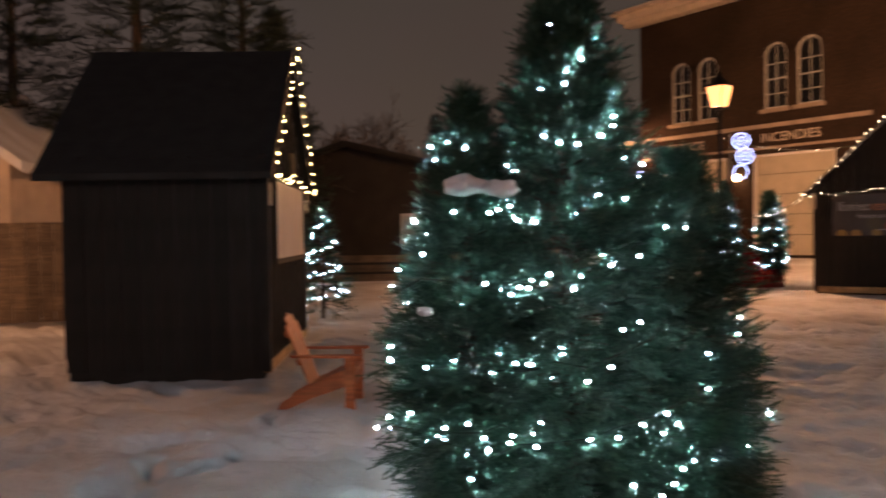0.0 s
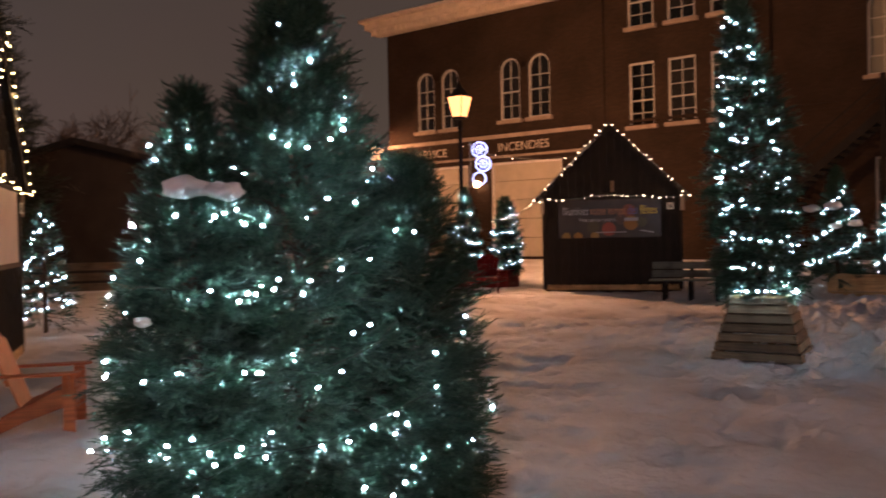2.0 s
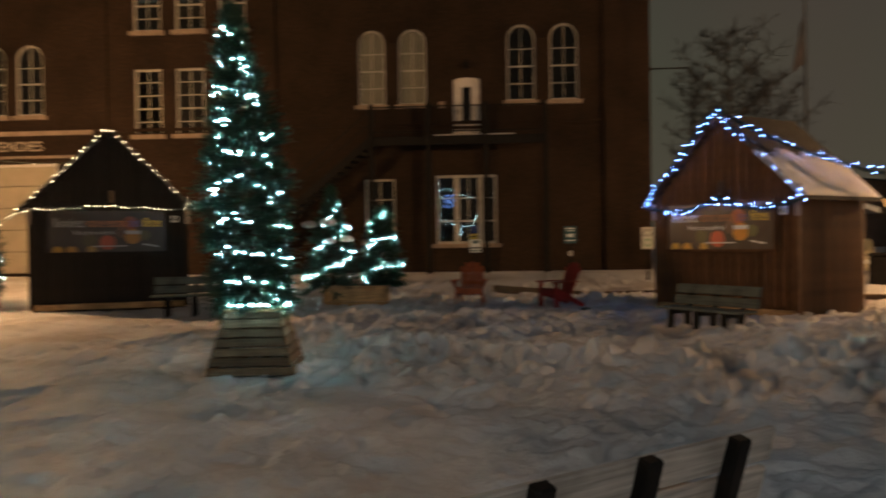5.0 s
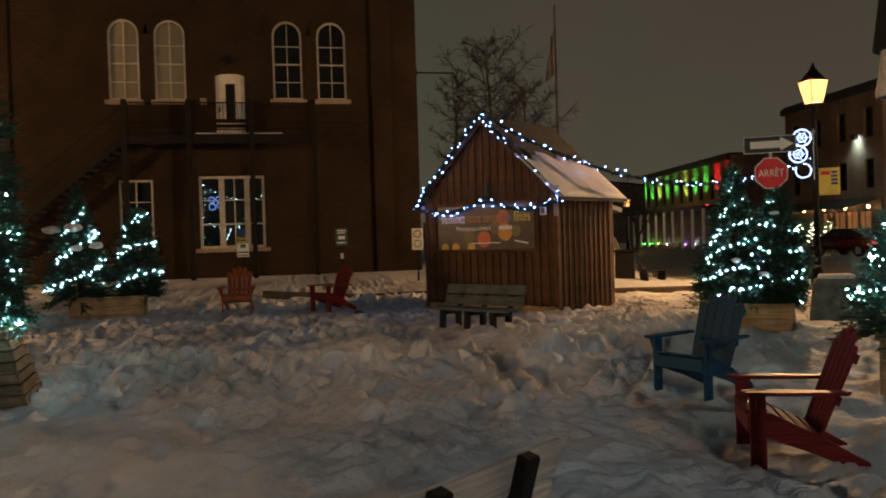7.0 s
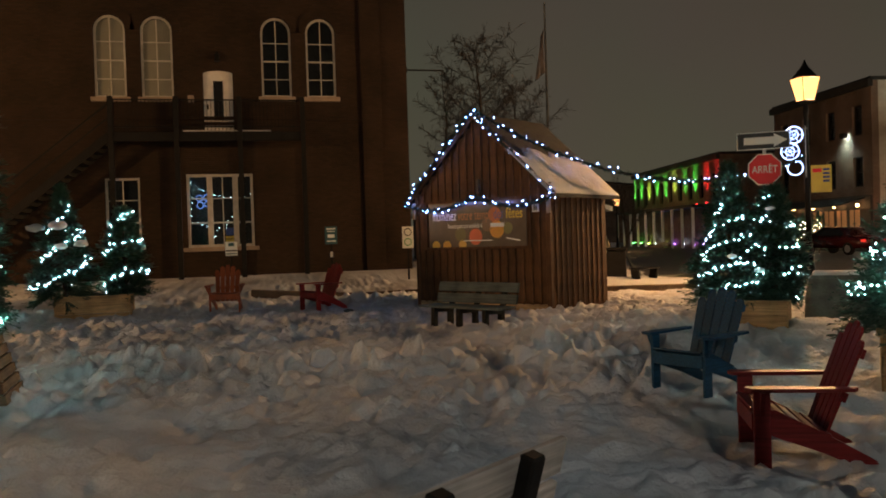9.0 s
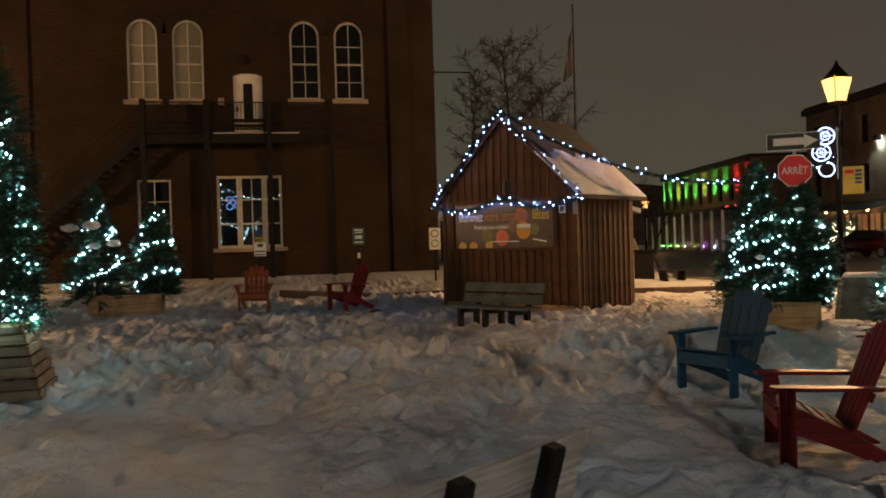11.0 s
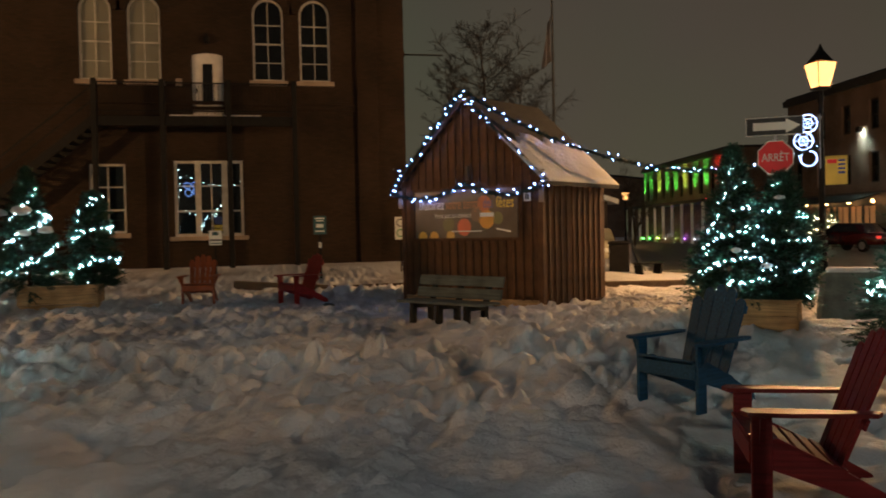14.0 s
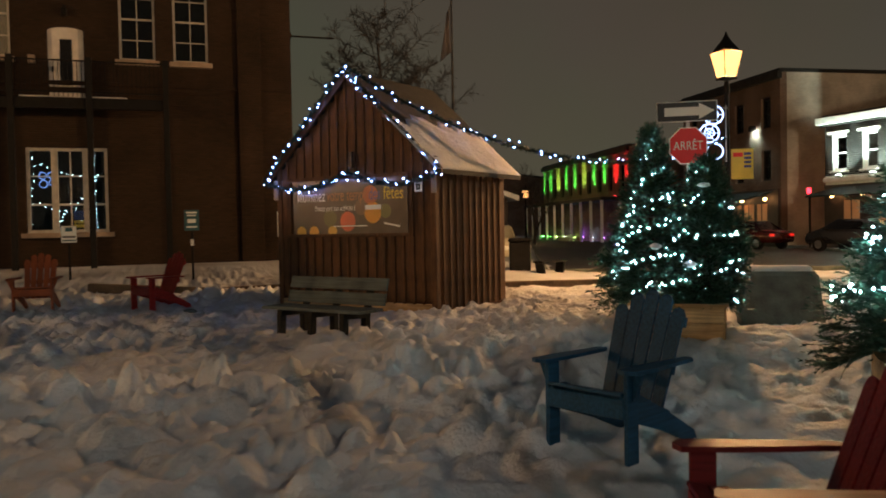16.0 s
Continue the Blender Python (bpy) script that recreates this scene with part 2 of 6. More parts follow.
def part(name, bm, material, parent=None, label="", smooth=False):
    """Links a bmesh as one mesh object under a thing or part."""
    me = bpy.data.meshes.new(name)
    bmesh.ops.recalc_face_normals(bm, faces=bm.faces)
    bm.to_mesh(me)
    bm.free()
    return finish(name, me, material, parent, label, smooth)


def thing(name, m, label, category, group="", kind=""):
    ob = new(name)
    ob.empty_display_size = 0.1
    ob.matrix_basis = m
    return tagged(ob, label, category, group, kind)


def box(bm, c, s, m=None, bevel=0.0):
    r = bmesh.ops.create_cube(bm, size=1.0)
    vs = r["verts"]
    bmesh.ops.scale(bm, vec=s, verts=vs)
    if bevel:
        es = list({e for v in vs for e in v.link_edges})
        g = bmesh.ops.bevel(bm, geom=es, offset=bevel, segments=1, affect="EDGES", profile=0.7)
        vs = list({v for f in g["faces"] for v in f.verts} | {v for v in vs if v.is_valid})
    if m is not None:
        bmesh.ops.transform(bm, matrix=m, verts=vs)
    bmesh.ops.translate(bm, vec=c, verts=vs)
    return vs


def boxes(*items, bevel=0.0):
    bm = bmesh.new()
    for it in items:
        box(bm, it[0], it[1], it[2] if len(it) > 2 else None, bevel)
    return bm


def rot(rx=0, ry=0, rz=0):
    return Euler([radians(a) for a in (rx, ry, rz)]).to_matrix().to_4x4()


def beam(bm, a, b, w, h, bevel=0.0, up=(0, 0, 1)):
    """A rectangular bar from a to b, w wide and h high."""
    a, b = Vector(a), Vector(b)
    d = b - a
    y = d.normalized()
    x = y.cross(Vector(up)).normalized()
    z = x.cross(y)
    m = Matrix((x, y, z)).transposed().to_4x4()
    return box(bm, (a + b) / 2, (w, d.length, h), m, bevel)


def tube(bm, pts, radii, n=8, cap=True):
    """A tube through the points, with a radius at each."""
    rings = []
    for i, p in enumerate(pts):
        p = Vector(p)
        d = Vector(pts[min(i + 1, len(pts) - 1)]) - Vector(pts[max(i - 1, 0)])
        d.normalize()
        x = d.orthogonal().normalized()
        if i:
            x = (px_ - d * px_.dot(d)).normalized()
        px_ = x
        y = d.cross(x)
        r = radii[i] if hasattr(radii, "__len__") else radii
        rings.append([bm.verts.new(p + (x * math.cos(2 * math.pi * k / n) + y * math.sin(2 * math.pi * k / n)) * r) for k in range(n)])
    for a, b in zip(rings, rings[1:]):
        for k in range(n):
            bm.faces.new((a[k], a[(k + 1) % n], b[(k + 1) % n], b[k]))
    if cap:
        bm.faces.new(rings[0][::-1])
        bm.faces.new(rings[-1])


def prism(bm, poly, y0, y1):
    """An upright slab: the x-z polygon between two depths."""
    a = [bm.verts.new((x, y0, z)) for x, z in poly]
    b = [bm.verts.new((x, y1, z)) for x, z in poly]
    bm.faces.new(a)
    bm.faces.new(b[::-1])
    for i in range(len(a)):
        j = (i + 1) % len(a)
        bm.faces.new((a[i], b[i], b[j], a[j]))


def raw_mesh(name, co, tris):
    """A mesh from arrays of corners and triangles."""
    me = bpy.data.meshes.new(name)
    me.vertices.add(len(co))
    me.vertices.foreach_set("co", np.ascontiguousarray(co, dtype=np.float32).ravel())
    me.loops.add(len(tris) * 3)
    me.polygons.add(len(tris))
    me.loops.foreach_set("vertex_index", np.ascontiguousarray(tris, dtype=np.int32).ravel())
    me.polygons.foreach_set("loop_start", np.arange(0, len(tris) * 3, 3, dtype=np.int32))
    me.update()
    me.validate()
    return me


ICO_V, ICO_F = None, None


def bulb_mesh(name, centres, r):
    """Many small bulbs in one mesh."""
    global ICO_V, ICO_F
    if ICO_V is None:
        bm = bmesh.new()
        bmesh.ops.create_icosphere(bm, subdivisions=1, radius=1)
        bm.verts.ensure_lookup_table()
        ICO_V = np.array([v.co[:] for v in bm.verts])
        ICO_F = np.array([[v.index for v in f.verts] for f in bm.faces])
        bm.free()
    c = np.asarray(centres, dtype=float)
    co = (c[:, None, :] + ICO_V[None] * r * np.array([1, 1, 1.25])).reshape(-1, 3)
    tr = (ICO_F[None] + (np.arange(len(c)) * len(ICO_V))[:, None, None]).reshape(-1, 3)
    return raw_mesh(name, co, tr)


def writing(parent, text, size, m, material, name="lettering", align="LEFT", depth=0.004):
    """Letters in the built-in font, turned into a mesh under the parent. m places them; they face -y."""
    cu = bpy.data.curves.new(name, "FONT")
    cu.body, cu.size, cu.align_x, cu.extrude = text, size, align, depth
    tmp = bpy.data.objects.new(name, cu)
    me = bpy.data.meshes.new_from_object(tmp)
    bpy.data.objects.remove(tmp)
    ob = finish(name, me, material, parent)
    ob.matrix_basis = m @ rot(90)
    return ob


# ---- ground ----
def hash2(ix, iy, s):
    v = np.sin(ix * 127.1 + iy * 311.7 + s * 74.7) * 43758.5453
    return v - np.floor(v)


def vnoise(x, y, s):
    ix, iy = np.floor(x), np.floor(y)
    fx, fy = x - ix, y - iy
    fx, fy = fx * fx * (3 - 2 * fx), fy * fy * (3 - 2 * fy)
    a, b, c, d = hash2(ix, iy, s), hash2(ix + 1, iy, s), hash2(ix, iy + 1, s), hash2(ix + 1, iy + 1, s)
    return (a * (1 - fx) + b * fx) * (1 - fy) + (c * (1 - fx) + d * fx) * fy


def step(a, b, v):
    t = np.clip((v - a) / (b - a), 0, 1)
    return t * t * (3 - 2 * t)


def far_of(x, y):
    return step(26, 14, np.hypot(x, y - 6))


def clods(x, y, f, s, fill, squash=0.7):
    """Rounded lumps strewn over the plan, f to the metre; a height in metres."""
    u, v = x * f, y * f
    iu, iv = np.floor(u), np.floor(v)
    h = np.zeros_like(u)
    for i in (-1, 0, 1):
        for j in (-1, 0, 1):
            a, b = iu + i, iv + j
            r = 0.3 + 0.45 * hash2(a, b, s + 0.3)
            turn = 3.1 * hash2(a, b, s + 0.9)
            du, dv = u - a - hash2(a, b, s), v - b - hash2(a, b, s + 0.6)
            long = du * np.cos(turn) + dv * np.sin(turn)
            wide = (dv * np.cos(turn) - du * np.sin(turn)) * 1.25
            lump = np.clip(1 - (long ** 2 + wide ** 2) / r ** 2, 0, 1) ** 0.42 * r * (0.35 + 0.65 * hash2(a, b, s + 0.45))
            h = np.maximum(h, np.where(hash2(a, b, s + 0.75) < fill, lump, 0))
    return h * squash / f


def snow_height(x, y):
    """The trodden snow of the square, its shovelled bank and its far rise."""
    x, y = np.asarray(x, dtype=float), np.asarray(y, dtype=float)
    z = -0.06 + 0.45 * step(20.5, 29, y) * step(16, 9, x)
    far = far_of(x, y)
    z = z + far * (0.11 * (vnoise(x * 0.45, y * 0.45, 1) - 0.5) + 0.09 * (vnoise(x * 1.3, y * 1.3, 2) - 0.5))
    wx = x + 0.3 * (vnoise(x * 1.7, y * 1.7, 15) - 0.5) + 0.2 * (vnoise(x * 4.4, y * 4.4, 17) - 0.5) + 0.06 * (vnoise(x * 11, y * 11, 19) - 0.5)
    wy = y + 0.3 * (vnoise(x * 1.7, y * 1.7, 16) - 0.5) + 0.2 * (vnoise(x * 4.4, y * 4.4, 18) - 0.5) + 0.06 * (vnoise(x * 11, y * 11, 23) - 0.5)
    # the shovelled bank across the middle, mounds by the planters, spill before the kerb
    line = 10.3 + 0.55 * np.maximum(0, 0.6 - x) + 0.5 * (vnoise(x * 0.6, y * 0 + 3, 20) - 0.5)
    ends = step(-3.2, -1.2, x) * step(7.2, 5.0, x)
    bank = np.exp(-(((y - line) / 0.75) ** 2)) * ends
    spill = np.exp(-(((y - line + 1.0) / 1.5) ** 2)) * ends
    mound = np.exp(-(((x - 6.3) / 1.5) ** 2 + ((y - 12.4) / 1.3) ** 2)) + 0.7 * np.exp(-(((x - 8.6) / 1.2) ** 2 + ((y - 10.6) / 0.9) ** 2))
    kerbside = np.exp(-(((y - 20.3) / 0.9) ** 2)) * step(-9, -5, x) * step(9, 7, x)
    big, mid, small = clods(wx, wy, 2.1, 3, 0.75, 0.5), clods(wx, wy, 4.3, 5, 0.7, 0.6), clods(wx, wy, 8.5, 7, 0.65, 0.6)
    z = z + bank * (0.1 + 1.15 * big + 1.0 * mid + 0.9 * small) + spill * (0.35 * big + 0.8 * mid + 0.5 * small) + 0.26 * mound + kerbside * (0.07 + 1.1 * mid)
    # broken, trodden ground beyond the bank; softer footprints before it
    open_side = step(-4.5, -0.8, x + 0.12 * y)
    beyond = step(10.4, 11.6, y) * open_side
    patch = 0.35 + 0.65 * step(0.35, 0.65, vnoise(x * 0.6, y * 0.6, 13))
    z = z + far * beyond * (0.4 + 0.6 * patch) * (1.25 * mid + 1.5 * small)
    z = z + far * (1 - beyond) * (0.45 + 0.55 * open_side) * patch * (0.8 * mid + 1.2 * small)
    crumb = vnoise(wx * 6.3, wy * 6.3, 21) + 0.55 * vnoise(wx * 12.7, wy * 12.7, 22) - 0.77
    z = z + far * (0.25 + 0.75 * np.maximum(np.maximum(bank, 0.8 * spill), 0.7 * beyond * patch)) * 0.085 * crumb
    foot = np.minimum(0, vnoise(wx * 3.1, wy * 3.1, 5) - 0.45)
    z = z - 0.1 * np.exp(-(((x - 4.2) / 1.3) ** 2 + ((y - 5.9) / 1.3) ** 2))
    z = z + far * (0.26 * foot + 0.04 * (vnoise(x * 7, y * 7, 6) - 0.5) + 0.016 * (vnoise(x * 15, y * 15, 7) - 0.5))
    # a flatter trodden way past the tall fir
    way = np.exp(-(((x + 0.2 * y + 1.6) / 2.0) ** 2)) * step(9.5, 7.5, y)
    z = z * (1 - 0.35 * way) - 0.03 * way
    # the carriageways lie in cuts
    road = step(0, 0.5, road_side(x, y))
    return z * (1 - road) - 0.16 * road


def road_side(x, y):
    """Positive on the carriageway beyond the kerb."""
    u = (x - 12.6) * 0.91 - (y - 25.0) * 0.415
    v = (x - 12.6) * 0.415 + (y - 25.0) * 0.91
    side = np.minimum(u, 13 - u)
    cross = np.minimum(v, 9 - v)
    return np.maximum(np.where(v > 0, side, -1.0), np.where(u > 0, cross, -1.0))


def axis(lo, a, b, hi, fine):
    mid = np.arange(a, b, fine)
    out = [b]
    s = fine
    while out[-1] < hi:
        s *= 1.13
        out.append(out[-1] + s)
    low = [a]
    s = fine
    while low[-1] > lo:
        s *= 1.13
        low.append(low[-1] - s)
    return np.array(low[:0:-1] + list(mid) + out)


gx, gy = axis(-900, -6.5, 9.0, 900, 0.045), axis(-900, 0.6, 21.0, 900, 0.045)
GX, GY = np.meshgrid(gx, gy)
co = np.stack([GX, GY, snow_height(GX, GY)], -1).reshape(-1, 3)
nx, ny = len(gx), len(gy)
i0 = (np.arange(ny - 1)[:, None] * nx + np.arange(nx - 1)[None]).ravel()
tris = np.concatenate([np.stack([i0, i0 + 1, i0 + nx + 1], -1), np.stack([i0, i0 + nx + 1, i0 + nx], -1)])
ground = finish("ground", raw_mesh("ground", co, tris), M_SNOW, smooth=True)
tagged(ground, "trodden lumpy snow lying over the whole square", "ground", kind="structure")


def snow_at(x, y):
    return float(snow_height(np.array([x]), np.array([y]))[0])


# carriageway: the side street and the cross street, as one slab
bm = bmesh.new()
S0, SD, SN = Vector((12.6, 25.0, 0)), Vector((0.415, 0.91, 0)), Vector((0.91, -0.415, 0))
pts = [(0, 0), (0, 260), (13, 260), (13, 9), (150, 9), (150, 0)]
vs = [bm.verts.new(S0 + SN * u + SD * v + Vector((0, 0, -0.06))) for u, v in pts]
f = bm.faces.new(vs)
ex = bmesh.ops.extrude_face_region(bm, geom=[f])
bmesh.ops.translate(bm, vec=(0, 0, -0.2), verts=[v for v in ex["geom"] if isinstance(v, bmesh.types.BMVert)])
tagged(part("road", bm, M_ASPHALT), "wet dark asphalt street with slush", "road", kind="structure")
bm = bmesh.new()
for a, b in (((-0.1, -0.1), (-0.1, 120)), ((-0.1, -0.1), (60, -0.1)), ((13.1, 9.1), (13.1, 120)), ((13.1, 9.1), (90, 9.1))):
    pa, pb = S0 + SN * a[0] + SD * a[1], S0 + SN * b[0] + SD * b[1]
    beam(bm, pa + Vector((0, 0, -0.04)), pb + Vector((0, 0, -0.04)), 0.18, 0.2, 0.02)
tagged(part("kerb", bm, M_CONCRETE), "grey concrete kerb along the street", "kerb", kind="structure")
bm = bmesh.new()
edge = [(0.3, 23.55), (3.0, 22.65), (6.0, 21.65), (9.0, 20.75), (12.3, 19.75)]
for a, b in zip(edge, edge[1:]):
    beam(bm, (*a, snow_at(*a) + 0.03), (*b, snow_at(*b) + 0.03), 0.16, 0.26, 0.015)
tagged(part("timber_edging", bm, M_GREYWOOD), "dark timber edging half buried along the square", "kerb", kind="structure")


# ---- the old fire station ----
WALL_Y = 29.72


def arch_points(x0, x1, z_spring, rise, n=10):
    cx, r = (x0 + x1) / 2, (x1 - x0) / 2
    return [(cx - r * math.cos(math.pi * k / n), z_spring + rise * math.sin(math.pi * k / n)) for k in range(n + 1)]


def wall_with_openings(x0, x1, z0, z1, y0, y1, openings):
    """A thick wall with real openings (x0, x1, z0, z1, arch rise)."""
    bm = bmesh.new()
    xs = sorted({x0, x1, *[v for o in openings for v in o[:2]]})
    zs = sorted({z0, z1, *[v for o in openings for v in o[2:4]]})
    front = [[bm.verts.new((x, y0, z)) for z in zs] for x in xs]
    back = [[bm.verts.new((x, y1, z)) for z in zs] for x in xs]
    nx_, nz_ = len(xs) - 1, len(zs) - 1

    def solid(i, k):
        if not (0 <= i < nx_ and 0 <= k < nz_):
            return False
        cx, cz = (xs[i] + xs[i + 1]) / 2, (zs[k] + zs[k + 1]) / 2
        return not any(o[0] < cx < o[1] and o[2] < cz < o[3] for o in openings)

    for i in range(nx_):
        for k in range(nz_):
            if not solid(i, k):
                continue
            bm.faces.new((front[i][k], front[i + 1][k], front[i + 1][k + 1], front[i][k + 1]))
            bm.faces.new((back[i][k], back[i][k + 1], back[i + 1][k + 1], back[i + 1][k]))
            for di, dk, p, q in ((-1, 0, (i, k), (i, k + 1)), (1, 0, (i + 1, k), (i + 1, k + 1)), (0, -1, (i, k), (i + 1, k)), (0, 1, (i, k + 1), (i + 1, k + 1))):
                if not solid(i + di, k + dk):
                    bm.faces.new((front[p[0]][p[1]], front[q[0]][q[1]], back[q[0]][q[1]], back[p[0]][p[1]]))
    loose = [v for v in bm.verts if not v.link_faces]
    for v in loose:
        bm.verts.remove(v)
    for o in openings:
        if o[4] > 0:
            ap = arch_points(o[0], o[1], o[3] - o[4], o[4])
            h = len(ap) // 2
            prism(bm, [(o[0], o[3])] + ap[:h + 1][::1] + [], y0, y1)
            prism(bm, [(o[1], o[3])] + ap[h:][::-1], y0, y1)
    bmesh.ops.remove_doubles(bm, verts=bm.verts, dist=0.0005)
    return bm


def station_window(parent, o, y, cols, rows, blind=False, sill=True, fw=0.07):
    """A white sash window with bars in an opening."""
    x0, x1, z0, z1, rise = o
    w = thing("window", pose(0, 0, 0), "", "")
    w.parent = parent
    bm = bmesh.new()
    if rise > 0:
        out = [(x0, z0)] + arch_points(x0, x1, z1 - rise, rise) + [(x1, z0)]
        inn = [(x0 + fw, z0 + fw)] + arch_points(x0 + fw, x1 - fw, z1 - rise, rise - fw) + [(x1 - fw, z0 + fw)]
    else:
        out = [(x0, z0), (x0, z1), (x1, z1), (x1, z0)]
        inn = [(x0 + fw, z0 + fw), (x0 + fw, z1 - fw), (x1 - fw, z1 - fw), (x1 - fw, z0 + fw)]
    for i in range(len(out)):
        j = (i + 1) % len(out)
        prism(bm, [out[i], out[j], inn[j], inn[i]], y + 0.06, y + 0.16)
    part("window_frame", bm, M_SASH, w, "white painted wooden frame")
    for c in range(1, cols):
        x = x0 + (x1 - x0) * c / cols
        part("glazing_bar", boxes(((x, y + 0.11, (z0 + z1) / 2), (0.03, 0.05, z1 - z0 - 0.1))), M_SASH, w)
    for r in range(1, rows):
        z = z0 + (z1 - rise - z0 + rise * 0.5) * r / rows
        part("glazing_bar", boxes(((((x0 + x1) / 2), y + 0.115, z), (x1 - x0 - 0.1, 0.045, 0.03 if r != rows // 2 else 0.055))), M_SASH, w)
    bm = bmesh.new()
    prism(bm, inn, y + 0.125, y + 0.131)
    g = part("pane", bm, M_PANE, w, "dark reflecting glass")
    g.visible_shadow = False
    if blind:
        bm = bmesh.new()
        prism(bm, inn, y + 0.2, y + 0.21)
        part("blind", bm, M_BLIND, w, "pale drawn blind")
    if sill:
        part("window_sill", boxes((((x0 + x1) / 2, y - 0.02, z0 - 0.08), (x1 - x0 + 0.24, 0.3, 0.15)), bevel=0.01), M_STONE, w, "stone sill")
    return w


station = thing("fire_station", pose(0, 0, 0), "old red brick fire station with white windows on the snowy square", "building")
ARCH = [(-4.6, -3.6, 6.5, 9.25, 0.5), (-3.12, -2.1, 6.5, 9.25, 0.5), (0.82, 1.84, 6.54, 9.3, 0.51), (2.36, 3.38, 6.54, 9.3, 0.51),
        (-18.97, -17.97, 6.42, 9.08, 0.5), (-17.55, -16.5, 6.42, 9.08, 0.52), (-23.6, -22.6, 6.34, 9.05, 0.5), (-22.2, -21.2, 6.34, 9.05, 0.5)]
RECT = [(-13.03, -11.99, 5.62, 8.07, 0), (-11.44, -10.36, 5.62, 8.07, 0), (-9.8, -8.75, 5.62, 8.07, 0),
        (-13.05, -11.99, 9.47, 11.9, 0), (-11.44, -10.36, 9.47, 11.9, 0), (-9.8, -8.75, 9.47, 11.9, 0)]
GROUND_WIN = (-1.8, 0.4, 1.4, 3.9, 0)
GROUND_WIN2 = (-4.4, -3.3, 1.55, 3.8, 0)
DOOR = (-1.14, -0.16, 5.28, 7.45, 0.12)
GARAGE = [(-24.25, -20.75, 0.5, 4.62, 0), (-19.55, -16.0, 0.5, 4.62, 0)]
ops = ARCH + RECT + [GROUND_WIN, GROUND_WIN2, DOOR] + GARAGE
right = [o for o in ops if o[0] > -14.6]
left = [o for o in ops if o[0] <= -14.6]
part("wall", wall_with_openings(-14.6, 5.92, -0.5, 14.0, WALL_Y, WALL_Y + 0.5, right), M_BRICK, station, "dark mottled red brick front wall")
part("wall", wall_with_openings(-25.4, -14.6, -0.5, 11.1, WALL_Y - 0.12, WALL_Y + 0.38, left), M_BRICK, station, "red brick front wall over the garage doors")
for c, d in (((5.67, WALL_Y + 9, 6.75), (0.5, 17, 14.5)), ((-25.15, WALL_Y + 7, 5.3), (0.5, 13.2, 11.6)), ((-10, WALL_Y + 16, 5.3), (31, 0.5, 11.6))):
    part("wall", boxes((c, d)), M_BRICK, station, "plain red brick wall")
for c, d in (((-4.3, WALL_Y + 8.5, 14.1), (20.6, 17.2, 0.2)), ((-20, WALL_Y + 7.5, 11.3), (10.9, 15, 0.2))):
    part("roof", boxes((c, d)), M_ROOF, station, "flat dark roof")
# dark sheets stand in for the unlit depth behind the glass
part("back_room", boxes(((-9.7, WALL_Y + 3.2, 5.5), (30.4, 0.1, 12)), ((-9.7, WALL_Y + 1.9, 4.9), (30.4, 2.6, 0.1)), ((-7.2, WALL_Y + 1.9, 5.5), (0.1, 2.6, 12))), M_BACKING, station, "dark backing sheets standing in for unlit rooms behind the windows")
for o in ARCH:
    station_window(station, o, WALL_Y if o[0] > -14.6 else WALL_Y - 0.12, 2, 4, blind=(-5 < o[0] < -2))
for o in RECT:
    station_window(station, o, WALL_Y, 2, 5)
# big shop window below the balcony, in three lights
for a, b in ((-1.8, -1.05), (-1.05, -0.2), (-0.2, 0.4)):
    station_window(station, (a, b, 1.4, 3.9, 0), WALL_Y, 1 if b - a < 0.8 else 2, 3, sill=False, fw=0.09)
station_window(station, GROUND_WIN2, WALL_Y, 2, 3)
part("window_sill", boxes(((-0.7, WALL_Y - 0.03, 1.33), (2.5, 0.3, 0.14)), bevel=0.01), M_STONE, station)
# brick hood arches
for o in ARCH:
    bm = bmesh.new()
    y = WALL_Y if o[0] > -14.6 else WALL_Y - 0.12
    a = arch_points(o[0] - 0.03, o[1] + 0.03, o[3] - o[4], o[4] + 0.03)
    b = arch_points(o[0] - 0.32, o[1] + 0.32, o[3] - o[4], o[4] + 0.32)
    for i in range(len(a) - 1):
        prism(bm, [a[i], b[i], b[i + 1], a[i + 1]], y - 0.06, y + 0.02)
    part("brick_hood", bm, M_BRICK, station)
for z, d in ((5.8, 0.07), (5.62, 0.04), (9.0, 0.0)):
    if d:
        part("string_course", boxes(((-4.3, WALL_Y - d / 2, z), (20.4, d, 0.12)), bevel=0.01), M_BRICK, station)
part("string_course", boxes(((-20, WALL_Y - 0.18, 5.75), (10.8, 0.14, 0.16)), ((-20, WALL_Y - 0.16, 4.86), (10.8, 0.1, 0.1)), bevel=0.01), M_STONE, station)
# pilaster between the two halves, and one at the right end
for x, z1 in ((-14.4, 13.8), (-8.0, 13.8), (4.6, 13.8)):
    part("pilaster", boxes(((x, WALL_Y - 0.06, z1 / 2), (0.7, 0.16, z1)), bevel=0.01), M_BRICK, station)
part("cornice", boxes(((-20.2, WALL_Y - 0.4, 11.55), (12.0, 0.9, 0.3)), ((-20.2, WALL_Y - 0.28, 11.28), (11.6, 0.6, 0.25)), ((-20.2, WALL_Y - 0.55, 11.78), (12.3, 1.2, 0.16)), bevel=0.02), M_CORNICE, station, "pale painted cornice with dentils")
for i in range(36):
    part("dentil", boxes(((-25.8 + i * 0.32, WALL_Y - 0.5, 11.3), (0.16, 0.3, 0.2))), M_CORNICE, station)
